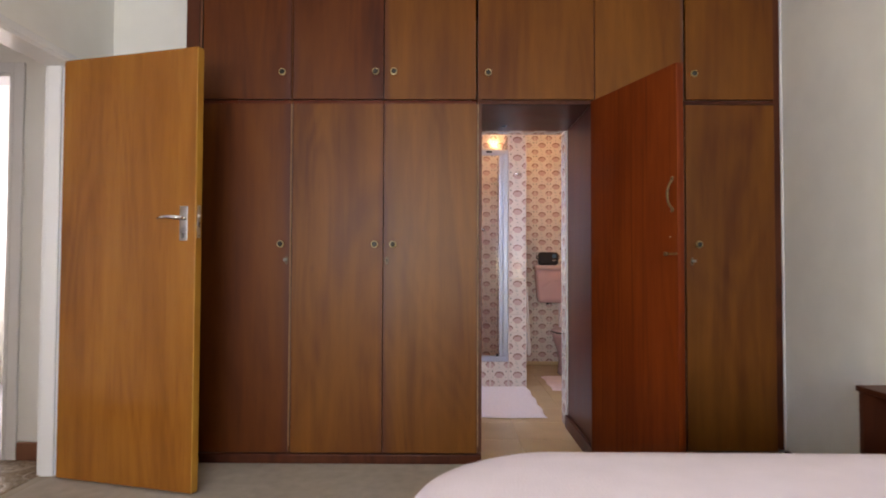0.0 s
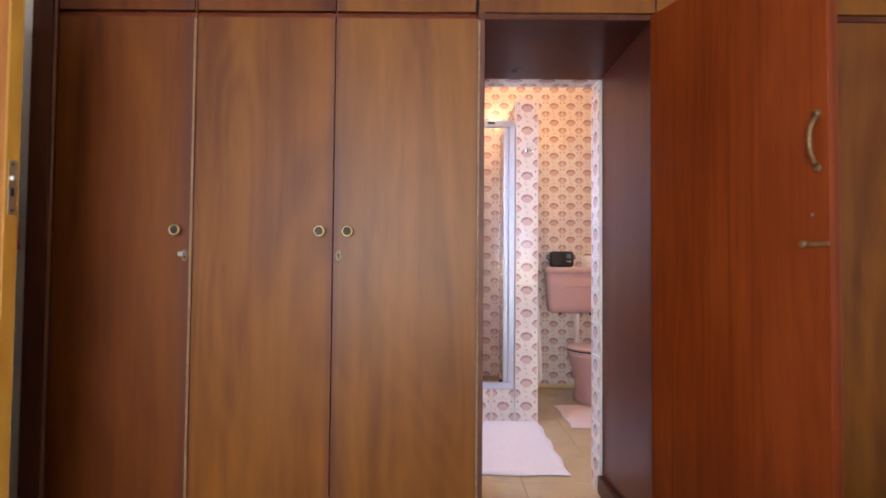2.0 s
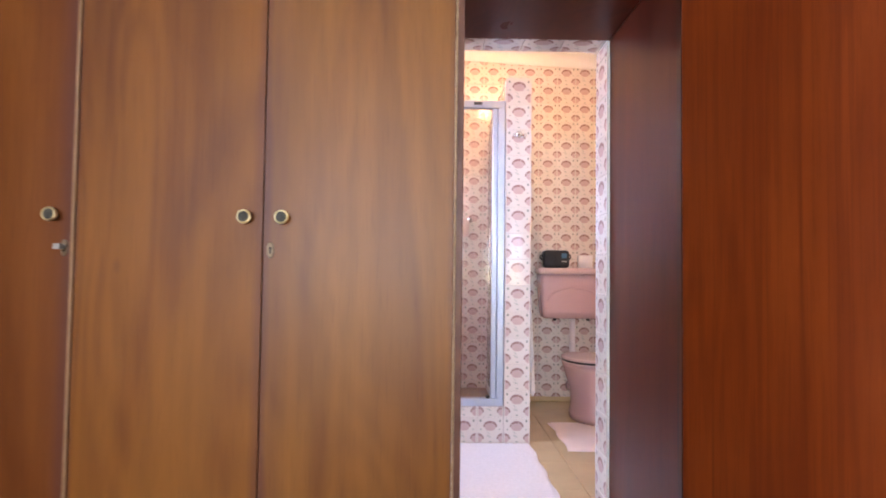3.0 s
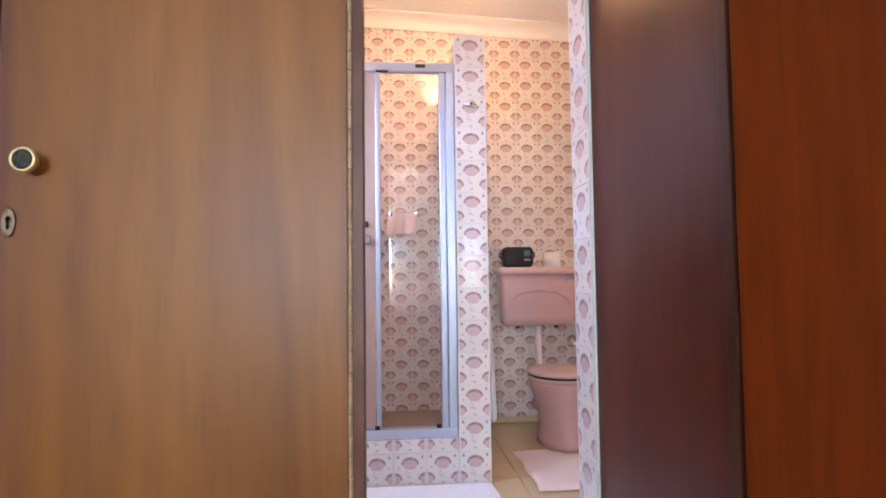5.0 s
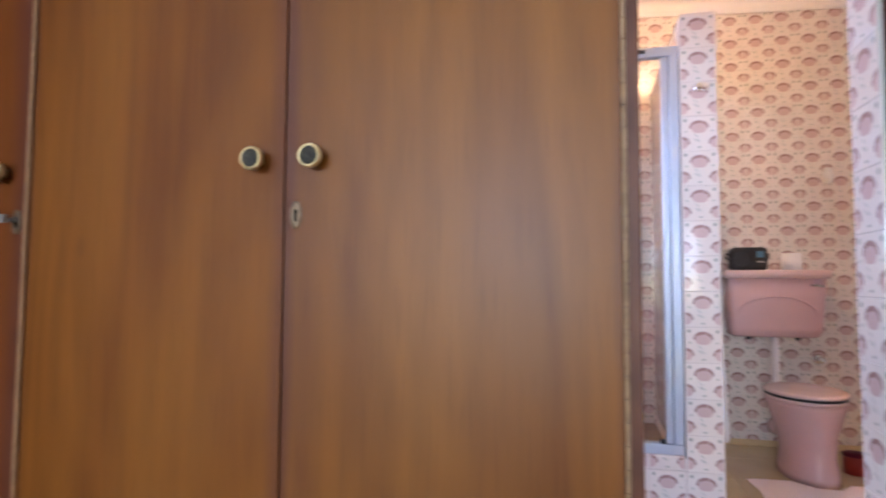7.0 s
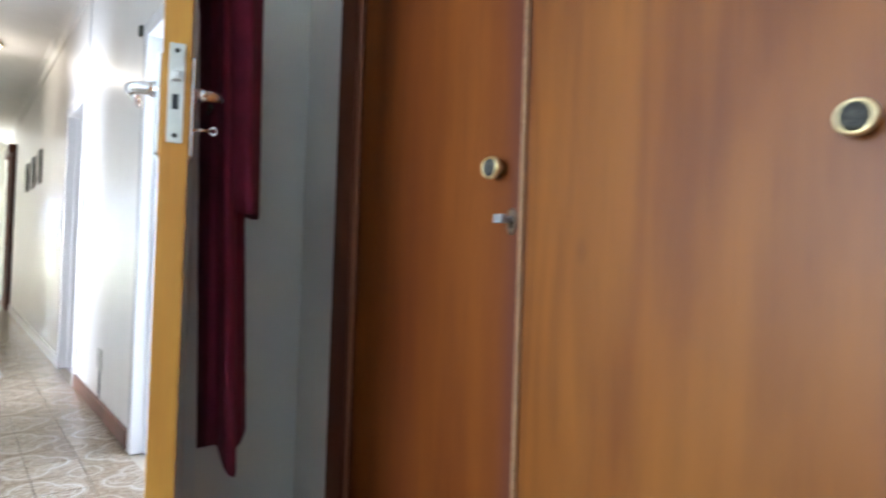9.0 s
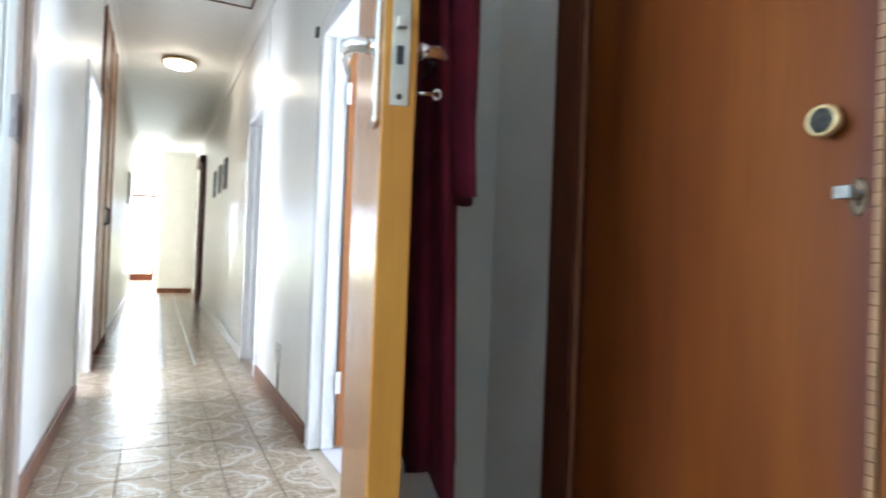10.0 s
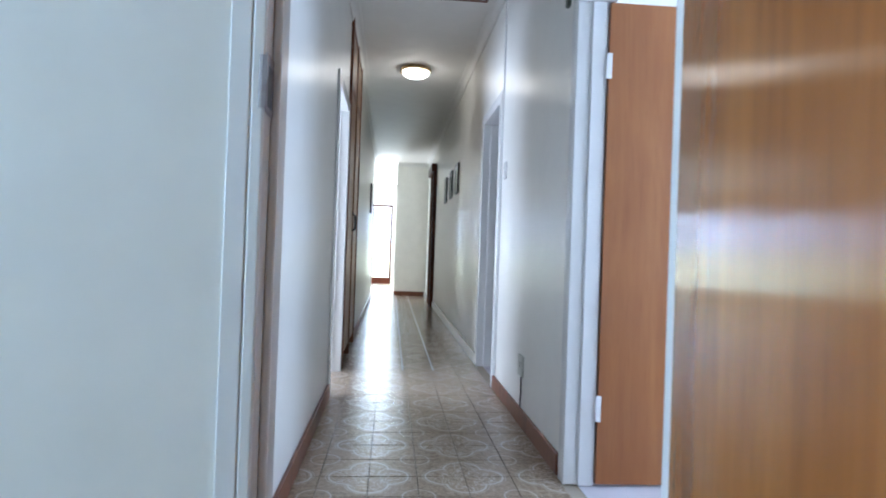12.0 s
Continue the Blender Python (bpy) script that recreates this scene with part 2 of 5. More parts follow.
# ---- helpers of the scene ----
def part(name, bm, material, parent=None, label="", smooth=False, bevel=0.0):
    me = bpy.data.meshes.new(name)
    bm.to_mesh(me)
    bm.free()
    me.materials.append(material)
    if smooth:
        for p in me.polygons:
            p.use_smooth = True
    ob = new(name, me)
    if parent:
        ob.parent = parent
    if label:
        ob["label"] = label
    if bevel:
        bv = ob.modifiers.new("bevel", "BEVEL")
        bv.width, bv.segments, bv.limit_method = bevel, 2, "ANGLE"
    return ob


def bx(x0, x1, y0, y1, z0, z1, bm=None, m=None):
    bm = bm or bmesh.new()
    v = [bm.verts.new((x, y, z)) for x in (x0, x1) for y in (y0, y1) for z in (z0, z1)]
    for f in ((0, 1, 3, 2), (4, 6, 7, 5), (0, 4, 5, 1), (2, 3, 7, 6), (0, 2, 6, 4), (1, 5, 7, 3)):
        bm.faces.new([v[i] for i in f])
    if m:
        bmesh.ops.transform(bm, matrix=m, verts=v)
    return bm


def lathe(profile, seg=28, bm=None, m=None):
    """Turned round the z axis: profile of (radius, z)."""
    bm = bm or bmesh.new()
    rings = []
    for r, z in profile:
        if r < 1e-5:
            rings.append([bm.verts.new((0, 0, z))])
        else:
            rings.append([bm.verts.new((r * math.cos(a), r * math.sin(a), z)) for a in (2 * math.pi * i / seg for i in range(seg))])
    for a, b in zip(rings, rings[1:]):
        for i in range(seg):
            j = (i + 1) % seg
            if len(a) == 1 and len(b) > 1:
                bm.faces.new((a[0], b[i], b[j]))
            elif len(b) == 1 and len(a) > 1:
                bm.faces.new((a[i], b[0], a[j]))
            elif len(a) > 1:
                bm.faces.new((a[i], b[i], b[j], a[j]))
    if m:
        bmesh.ops.transform(bm, matrix=m, verts=[v for ring in rings for v in ring])
    return bm


def tube(points, r, seg=10, bm=None):
    """A round bar through points, with closed ends."""
    bm = bm or bmesh.new()
    pts = [Vector(p) for p in points]
    rings, last, q = [], None, None
    for i, p in enumerate(pts):
        d = (pts[min(i + 1, len(pts) - 1)] - pts[max(i - 1, 0)]).normalized()
        q = d.to_track_quat("Z", "Y") if last is None else last.rotation_difference(d) @ q
        last = d
        rr = r[i] if isinstance(r, (list, tuple)) else r
        rings.append([bm.verts.new(p + q @ Vector((rr * math.cos(a), rr * math.sin(a), 0))) for a in (2 * math.pi * k / seg for k in range(seg))])
    for a, b in zip(rings, rings[1:]):
        for i in range(seg):
            j = (i + 1) % seg
            bm.faces.new((a[i], a[j], b[j], b[i]))
    bm.faces.new(rings[0][::-1])
    bm.faces.new(rings[-1])
    return bm


def loft(sections, bm=None, caps=True):
    """Closed rings of equally many points, joined."""
    bm = bm or bmesh.new()
    rings = [[bm.verts.new(p) for p in s] for s in sections]
    k = len(rings[0])
    for a, b in zip(rings, rings[1:]):
        for i in range(k):
            j = (i + 1) % k
            bm.faces.new((a[i], a[j], b[j], b[i]))
    if caps:
        bm.faces.new(rings[0][::-1])
        bm.faces.new(rings[-1])
    return bm


def rrect(cx, cy, w, d, r, z, k=5):
    """A rounded rectangle as a ring of points."""
    out = []
    for sx, sy, a0 in ((1, 1, 0), (-1, 1, 90), (-1, -1, 180), (1, -1, 270)):
        for i in range(k + 1):
            a = radians(a0 + 90 * i / k)
            out.append((cx + sx * (w / 2 - r) + r * math.cos(a), cy + sy * (d / 2 - r) + r * math.sin(a), z))
    return out


def thing(name, at, label, category, group="", rz=0.0):
    ob = new(name)
    ob.matrix_basis = pose(*at, 0, 0, rz)
    return tagged(ob, label, category, group)


def fix(name, bm, material, label="", bevel=0.0, smooth=False):
    return tagged(part(name, bm, material, None, label, smooth, bevel), kind="structure")


# ---- tile materials ----
def flower_tile():
    """Glazed wall tile: a fan-shaped flower above, two half flowers below at the sides, small green and grey marks."""
    m, n, l, b = mat("flower_wall_tile", 0.12)
    x = Mx(m)
    tc, sp = n.new("ShaderNodeTexCoord"), n.new("ShaderNodeSeparateXYZ")
    l.new(tc.outputs["Object"], sp.inputs[0])
    u, v = x.mul(sp.outputs[0], 1 / 0.156), x.mul(sp.outputs[2], 1 / 0.156)
    info = n.new("ShaderNodeObjectInfo")
    base = x.mix(info.outputs["Random"], (0.74, 0.68, 0.62), (0.79, 0.735, 0.68))
    col = base
    au = x.op("ABSOLUTE", u)
    for cu, cx, cy, w, h, hb in ((u, 0.0, 0.20, 0.260, 0.180, 0.210), (au, 0.5, -0.25, 0.255, 0.175, 0.205)):
        low = x.sub(cy, v)
        r_up, r_in = x.ell(cu, v, cx, cy - 0.02, w, h + 0.02), x.ell(cu, v, cx, cy - 0.04, w * 0.80, h * 0.72)
        crown = x.mul(x.mul(x.lt(r_up, 1.0, 0.05), x.sub(1.0, x.lt(r_in, 1.0, 0.05))), x.lt(low, 0.055, 0.015))
        bowl = x.op("MAXIMUM", x.mul(x.lt(r_in, 1.0, 0.05), x.lt(low, 0.05, 0.01)), x.mul(x.lt(x.ell(cu, v, cx, cy, w * 0.86, hb), 1.0, 0.06), x.lt(x.mul(low, -1.0), -0.03, 0.02)))
        bowl = x.mul(bowl, x.lt(low, hb * 0.9, 0.01))
        ang = x.op("ARCTAN2", x.mul(x.sub(v, cy - 0.05), 1 / h), x.mul(x.sub(cu, cx), 1 / w))
        spokes = x.lt(x.op("ABSOLUTE", x.op("SINE", x.mul(ang, 2.5))), 0.13, 0.07)
        col = x.mix(bowl, col, (0.62, 0.465, 0.435))
        col = x.mix(x.mul(x.mul(bowl, x.lt(x.ell(cu, v, cx, cy - 0.04, w * 0.62, hb * 0.8), 1.0, 0.5)), 0.5), col, (0.58, 0.41, 0.39))
        col = x.mix(crown, col, (0.36, 0.225, 0.205))
        col = x.mix(x.mul(x.mul(crown, spokes), 0.75), col, (0.66, 0.55, 0.52))
    seam = x.lt(x.op("ABSOLUTE", x.sub(au, 0.5)), 0.055, 0.015)
    col = x.mix(x.mul(seam, 0.8), col, base)
    nz = n.new("ShaderNodeTexNoise")
    nz.inputs["Scale"].default_value = 60
    l.new(tc.outputs["Object"], nz.inputs["Vector"])
    wob = x.mul(x.sub(nz.outputs[0], 0.5), 0.9)
    for cx, cy, w, h, c in ((0.37, 0.38, 0.04, 0.05, (0.32, 0.34, 0.29)), (0.35, 0.06, 0.035, 0.03, (0.45, 0.46, 0.40)), (0.0, -0.40, 0.05, 0.025, (0.42, 0.43, 0.38))):
        col = x.mix(x.lt(x.add(x.ell(au, v, cx, cy, w, h), wob), 1.0, 0.3), col, c)
    ru, rv = x.add(x.mul(u, 0.77), x.mul(v, -0.64)), x.add(x.mul(u, 0.64), x.mul(v, 0.77))
    for cx, cy in ((0.10, -0.16), (0.06, -0.20), (-0.02, -0.10)):
        col = x.mix(x.lt(x.add(x.ell(ru, rv, cx, cy, 0.075, 0.015), wob), 1.0, 0.3), col, (0.50, 0.51, 0.46))
    l.new(col, b.inputs["Base Color"])
    b.inputs["Coat Weight"].default_value = 0.4
    t = n.new("ShaderNodeTexNoise")
    t.inputs["Scale"].default_value = 14
    l.new(tc.outputs["Object"], t.inputs["Vector"])
    bp = n.new("ShaderNodeBump")
    bp.inputs["Strength"].default_value, bp.inputs["Distance"].default_value = 0.15, 0.002
    l.new(t.outputs[0], bp.inputs["Height"])
    l.new(bp.outputs[0], b.inputs["Normal"])
    return m


def scroll_tile():
    """Glazed hall tile: pale scrolled quatrefoils over two tiles, on mottled beige and brown."""
    m, n, l, b = mat("scroll_floor_tile", 0.16)
    x = Mx(m)
    geo, sp, info = n.new("ShaderNodeNewGeometry"), n.new("ShaderNodeSeparateXYZ"), n.new("ShaderNodeObjectInfo")
    l.new(geo.outputs["Position"], sp.inputs[0])
    P = 0.41
    u = x.sub(x.op("FRACT", x.mul(x.add(sp.outputs[0], 100 * P + 2.605 + 0.205), 1 / P)), 0.5)
    v = x.sub(x.op("FRACT", x.mul(x.add(sp.outputs[1], -2.87 + 0.0), 1 / P)), 0.5)
    au, av = x.op("ABSOLUTE", u), x.op("ABSOLUTE", v)
    n1, n2 = n.new("ShaderNodeTexNoise"), n.new("ShaderNodeTexNoise")
    n1.inputs["Scale"].default_value, n1.inputs["Detail"].default_value = 45, 6
    n2.inputs["Scale"].default_value, n2.inputs["Detail"].default_value, n2.inputs["Distortion"].default_value = 22, 5, 1.5
    for q in (n1, n2):
        l.new(geo.outputs["Position"], q.inputs["Vector"])
    r = ramp(n, [(0.32, (0.25, 0.185, 0.125)), (0.5, (0.33, 0.25, 0.17)), (0.7, (0.42, 0.335, 0.24))])
    l.new(n1.outputs[0], r.inputs[0])
    col = r.outputs[0]
    wob = x.mul(x.sub(n2.outputs[0], 0.5), 0.05)
    lobes = [x.ell(au, av, 0.21, 0.0, 0.20, 0.20), x.ell(au, av, 0.0, 0.21, 0.20, 0.20), x.ell(au, av, 0.0, 0.0, 0.26, 0.26)]
    d = x.op("MINIMUM", x.op("MINIMUM", lobes[0], lobes[1]), lobes[2])
    d = x.add(d, wob)
    ring = x.lt(x.op("ABSOLUTE", x.sub(d, 1.0)), 0.055, 0.025)
    ring2 = x.lt(x.op("ABSOLUTE", x.sub(d, 1.16)), 0.025, 0.02)
    cross = x.ell(au, av, 0.5, 0.5, 0.16, 0.16)
    ring3 = x.lt(x.op("ABSOLUTE", x.sub(cross, 1.0)), 0.04, 0.035)
    curls = x.lt(x.op("ABSOLUTE", x.op("SINE", x.mul(x.add(d, x.mul(n2.outputs[0], 1.4)), 11.0))), 0.16, 0.10)
    veins = x.mul(x.lt(x.op("ABSOLUTE", x.sub(n2.outputs[0], 0.5)), 0.025, 0.02), x.lt(d, 0.95, 0.1))
    pat = x.op("MAXIMUM", x.op("MAXIMUM", ring, x.mul(ring2, 0.7)), x.op("MAXIMUM", x.op("MAXIMUM", ring3, x.mul(curls, 0.45)), x.mul(veins, 0.9)))
    col = x.mix(x.mul(pat, 0.80), col, (0.68, 0.60, 0.50))
    l.new(col, b.inputs["Base Color"])
    rr = n.new("ShaderNodeMapRange")
    rr.inputs[3].default_value, rr.inputs[4].default_value = 0.10, 0.24
    l.new(n1.outputs[0], rr.inputs[0])
    l.new(rr.outputs[0], b.inputs["Roughness"])
    bp = n.new("ShaderNodeBump")
    bp.inputs["Strength"].default_value, bp.inputs["Distance"].default_value = 0.4, 0.0014
    l.new(x.add(x.mul(pat, 0.6), n2.outputs[0]), bp.inputs["Height"])
    l.new(bp.outputs[0], b.inputs["Normal"])
    return m


FLOWER = flower_tile()
SCROLL = scroll_tile()


# ---- large structure ----
XW, YN, YB, YE = -1.04, 3.90, 4.60, 2.63     # west wall, wardrobe front, wall behind the wardrobe, east wall
HY0, HY1, HZ = 2.755, 3.91, 2.90             # hall walls and ceiling height
BZ = 2.75
DY0, DY1, DZ = 2.905, 3.695, 2.06              # bedroom doorway
BD0, BD1, BDZ = 0.985, 1.618, 1.93             # bathroom doorway
BX0, BX1, BY0, BY1 = 0.35, 3.0, YB + 0.15, 7.0

fix("floor", bx(XW - 0.07, YE + 0.1, -1.6, YN, -0.10, 0.0), CARPET, "beige short-pile carpet of the bedroom")
fix("ceiling", bx(XW - 0.12, YE + 0.15, -1.6, YB - 0.002, BZ, BZ + 0.1), CEIL, "white bedroom ceiling")
bm = bx(XW - 0.13, XW, -1.5, DY0, 0, BZ)
bx(XW - 0.13, XW, DY1, YB + 0.1, 0, BZ, bm)
bx(XW - 0.13, XW, DY0, DY1, DZ, BZ, bm)
fix("wall_west", bm, PAINT, "cream painted wall with the hall doorway")
fix("wall_recess", bx(XW, -0.575, 4.03, YB, 0, BZ), PAINT, "short cream wall beside the wardrobe")
fix("wall_east", bx(YE, YE + 0.15, -1.5, YB + 0.1, 0, BZ), PAINT, "cream painted wall beside the wardrobe")
WX0, WX1, WZ0, WZH = -0.50, 1.05, 0.76, 1.74
bm = bx(XW - 0.15, YE + 0.15, -1.65, -1.5, 0, WZ0)
bx(XW - 0.15, YE + 0.15, -1.65, -1.5, WZH, BZ, bm)
bx(XW - 0.15, WX0, -1.65, -1.5, WZ0, WZH, bm)
bx(WX1, YE + 0.15, -1.65, -1.5, WZ0, WZH, bm)
fix("wall_south", bm, PAINT, "cream painted wall with a window")
wf = thing("window_1", (0, 0, 0), "white painted bedroom window frame", "window")
wf["kind"] = "structure"
for z0, z1 in ((WZ0, WZ0 + 0.04), (WZH - 0.04, WZH)):
    part("window_frame", bx(WX0, WX1, -1.60, -1.54, z0, z1), GLOSSW, wf)
for x0 in (WX0, 0.0, 0.51, WX1 - 0.035):
    part("mullion", bx(x0, x0 + 0.035, -1.60, -1.54, WZ0 + 0.04, WZH - 0.04), GLOSSW, wf)
part("window_sill", bx(WX0 - 0.04, WX1 + 0.04, -1.50, -1.44, WZ0 - 0.03, WZ0), GLOSSW, wf)
bm = bx(XW, BD0 - 0.012, YB, YB + 0.138, 0, BZ + 0.2)
bx(BD1 + 0.012, BX1, YB, YB + 0.138, 0, BZ + 0.2, bm)
bx(BD0 - 0.012, BD1 + 0.012, YB, YB + 0.138, BDZ + 0.012, BZ + 0.2, bm)
fix("wall_north", bm, PAINT, "wall between bedroom and bathroom")
fix("trim_east", bx(YE - 0.02, YE, -1.5, YN - 0.03, 0, 0.085), W_FRAME, "dark wooden skirting", 0.004)
fix("trim_west", bx(XW, XW + 0.018, -1.5, DY0 - 0.06, 0, 0.085), W_SKIRT, "brown wooden skirting", 0.004)
fix("threshold", bx(BD0 - 0.02, 1.64, YN - 0.012, YN + 0.012, 0, 0.006), ALU, "pale metal threshold strip")
# bathroom shell
fix("floor_bathroom", bx(BX0 - 0.1, BX1 + 0.1, YN + 0.012, BY1 + 0.1, -0.1, -0.005), plain("floor_grout", (0.46, 0.38, 0.25), 0.8, var=0.06), "bed of the bathroom floor tiles")
bath_ceiling = fix("ceiling_bathroom", bx(BX0 - 0.15, BX1 + 0.15, BY0 - 0.05, BY1 + 0.15, BZ, BZ + 0.1), CEIL, "white bathroom ceiling")
bm = bx(BX0 - 0.12, BX0, BY0, 4.92, 0, BZ + 0.2)
bx(BX0 - 0.12, BX0, 5.64, BY1 + 0.012, 0, BZ + 0.2, bm)
bx(BX0 - 0.12, BX0, 4.92, 5.64, 0, 1.29, bm)
bx(BX0 - 0.12, BX0, 4.92, 5.64, 2.01, BZ + 0.2, bm)
fix("wall_bathroom_west", bm, PAINT, "bathroom side wall with a small window")
fix("wall_bathroom_east", bx(BX1, BX1 + 0.12, BY0, BY1 + 0.012, 0, BZ + 0.2), PAINT, "bathroom side wall")
w_back = fix("wall_bathroom_back", bx(BX0 - 0.1, BX1 + 0.1, BY1 + 0.006, BY1 + 0.15, 0, BZ + 0.2), GROUTW, "back wall with cream flower tiles")
w_pier = fix("wall_shower_pier", bx(1.381, 1.529, 5.836, BY1, 0, 2.19), GROUTW, "low shower wall with cream flower tiles")
w_hob = fix("shower_hob", bx(BX0, 1.375, 5.836, 5.96, 0, 0.215), GROUTW, "shower kerb with cream flower tiles")
w_jamb = fix("doorway_lining", bx(BD1 + 0.006, BD1 + 0.011, YB + 0.002, YB + 0.138, 0, BDZ), GROUTW, "tiled lining of the bathroom doorway")
fix("trim_bathroom_floor", bx(1.535, BX1, BY1 - 0.022, BY1 - 0.001, 0, 0.04), FLOORB, "cream coved skirting of the bathroom", 0.012)
fix("shower_tray", bx(BX0, 1.375, 5.96, BY1, 0, 0.10), plain("brown_mosaic", (0.30, 0.19, 0.12), 0.4, var=0.2, scale=30), "brown mosaic shower floor")


def cornice(name, x0, x1, y0, y1, z, r, axis, sign):
    """A coved moulding: a hollow quarter round between wall and ceiling."""
    prof = [(0, 0), (0, -r), (0.012, -r), (0.014, -r + 0.014)]
    for i in range(7):
        a = radians(90 * i / 6)
        prof.append((0.016 + (r - 0.03) * (1 - math.cos(a)), -r + 0.016 + (r - 0.03) * math.sin(a)))
    prof += [(r - 0.01, -0.012), (r, -0.010), (r, 0)]
    if axis == "x":
        secs = [[(xx, y0 + sign * p, z + q) for p, q in prof] for xx in (x0, x1)]
    else:
        secs = [[(x0 + sign * p, yy, z + q) for p, q in prof] for yy in (y0, y1)]
    bm = loft(secs)
    bmesh.ops.recalc_face_normals(bm, faces=bm.faces)
    return fix(name, bm, CEIL, "white coved cornice")


bath_cornice = cornice("trim_bathroom", BX0 - 0.1, BX1, BY1, 0, BZ - 0.001, 0.095, "x", -1)
for ob in (bath_ceiling, bath_cornice):
    # the bathroom ceiling slopes gently down to the east
    ob.matrix_basis = Matrix.Translation((2.3, 0, BZ)) @ Matrix.Rotation(0.05, 4, "Y") @ Matrix.Translation((-2.3, 0, -BZ))
cornice("trim_hall_north", -12.9, XW - 0.14, HY1, 0, HZ - 0.001, 0.075, "x", -1)
cornice("trim_hall_south", -12.0, XW - 0.14, HY0, 0, HZ - 0.001, 0.075, "x", 1)
cornice("trim_hall_end", -12.95, 0, 3.22, 4.0, HZ - 0.001, 0.075, "y", 1)

# hall shell
HW = XW - 0.13
floor_hall = fix("floor_hall", bx(-17.4, XW - 0.07, 0.6, HY1 + 0.05, -0.1, -0.005), GROUT, "glazed hall floor tiles with pale scroll pattern")
fix("ceiling_hall", bx(-17.4, HW, 0.5, 4.3, HZ, HZ + 0.1), CEIL, "white hall ceiling")
T = 0.13
bm = bx(-1.50, HW, HY1, HY1 + T, 0, HZ)
bx(-2.54, -1.50, HY1, HY1 + T, 2.08, HZ, bm)
bx(-4.32, -2.54, HY1, HY1 + T, 0, HZ, bm)
bx(-5.10, -4.32, HY1, HY1 + T, 2.10, HZ, bm)
bx(-13.0, -5.10, HY1, HY1 + T, 0, HZ, bm)
fix("wall_hall_north", bm, PAINT_HALL, "glossy white hall wall with doorways and pictures")
bm = bx(-3.97, HW, HY0 - T, HY0, 0, HZ)
bx(-4.80, -3.97, HY0 - T, HY0, 2.08, HZ, bm)
bx(-4.90, -4.80, HY0 - T, HY0, 0, HZ, bm)
bx(-6.30, -4.90, HY0 - T, HY0, 2.86, HZ, bm)
bx(-12.0, -6.30, HY0 - T, HY0, 0, HZ, bm)
fix("wall_hall_south", bm, PAINT_HALL, "glossy white hall wall with a doorway and cupboard")
fix("wall_hall_end", bx(-13.1, -12.95, 3.22, 4.3, 0, HZ), PAINT, "cream wall that narrows the hall")
bm = bx(-17.4, -17.25, 0.5, 2.56, 0, HZ)
bx(-17.4, -17.25, 3.14, 4.3, 0, HZ, bm)
bx(-17.4, -17.25, 2.56, 3.14, 2.30, HZ, bm)
fix("wall_far", bm, PAINT, "cream far wall with the garden door")
fix("wall_lounge_south", bx(-17.4, -12.0, 0.45, 0.6, 0, HZ), PAINT, "far wall of the room beyond the hall")
fix("wall_lounge_east", bx(-12.0, -11.9, 0.6, HY0 - T, 0, HZ), PAINT, "side wall of the room beyond the hall")
fix("wall_lounge_north", bx(-17.4, -13.1, 4.0, 4.15, 0, HZ), PAINT, "side wall of the room beyond the hall")
# closed rooms beyond the side doorways
bm = bx(-5.4, -0.9, 6.4, 6.5, 0, 2.75)
bx(-5.5, -5.4, HY1 + T, 6.5, 0, 2.75, bm)
bx(-3.1, -3.0, HY1 + T, 6.4, 0, 2.75, bm)
bx(-0.9, -0.8, YB + 0.2, 6.5, 0, 2.75, bm)
fix("wall_side_rooms", bm, PAINT, "plain walls of the side rooms")
fix("ceiling_side_rooms", bx(-5.5, -0.8, HY1 + T, 6.5, 2.75, 2.8), CEIL, "white ceiling of the side rooms")
fix("floor_side_rooms", bx(-5.5, HW, HY1 + 0.05, 6.4, -0.1, -0.002), plain("lilac_carpet", (0.62, 0.60, 0.64), 0.9, var=0.05, bump=0.5, bscale=300), "pale carpet of the side rooms")
bm = bx(-5.5, -3.0, 0.7, 0.8, 0, 2.75)
bx(-5.6, -5.5, 0.7, HY0 - T, 0, 2.75, bm)
bx(-3.0, -2.9, 0.7, HY0 - T, 0, 2.75, bm)
fix("wall_left_room", bm, PAINT, "plain walls of the room across the hall")
fix("ceiling_left_room", bx(-5.6, -2.9, 0.7, HY0 - T, 2.75, 2.8), CEIL, "white ceiling of the room across the hall")
fix("ground", bx(-300, 300, -300, 300, -0.6, -0.3), GREEN, "sunlit lawn outside")
SK = "brown wooden skirting of the hall"
fix("trim_skirting", bx(-3.93, HW, HY0, HY0 + 0.018, 0, 0.095), W_SKIRT, SK, 0.004)
fix("trim_skirting", bx(-1.44, XW - 0.002, HY1 - 0.018, HY1, 0, 0.095), W_SKIRT, SK, 0.004)
fix("trim_skirting", bx(-4.27, -2.62, HY1 - 0.018, HY1, 0, 0.095), W_SKIRT, SK, 0.004)
fix("trim_skirting", bx(-12.9, -5.16, HY1 - 0.018, HY1, 0, 0.095), GLOSSW, "white gloss skirting of the hall", 0.004)
fix("trim_skirting", bx(-12.0, -6.34, HY0, HY0 + 0.018, 0, 0.095), W_SKIRT, SK, 0.004)
fix("trim_skirting", bx(-12.95, -12.93, 3.22, 3.88, 0, 0.095), W_SKIRT, SK, 0.004)


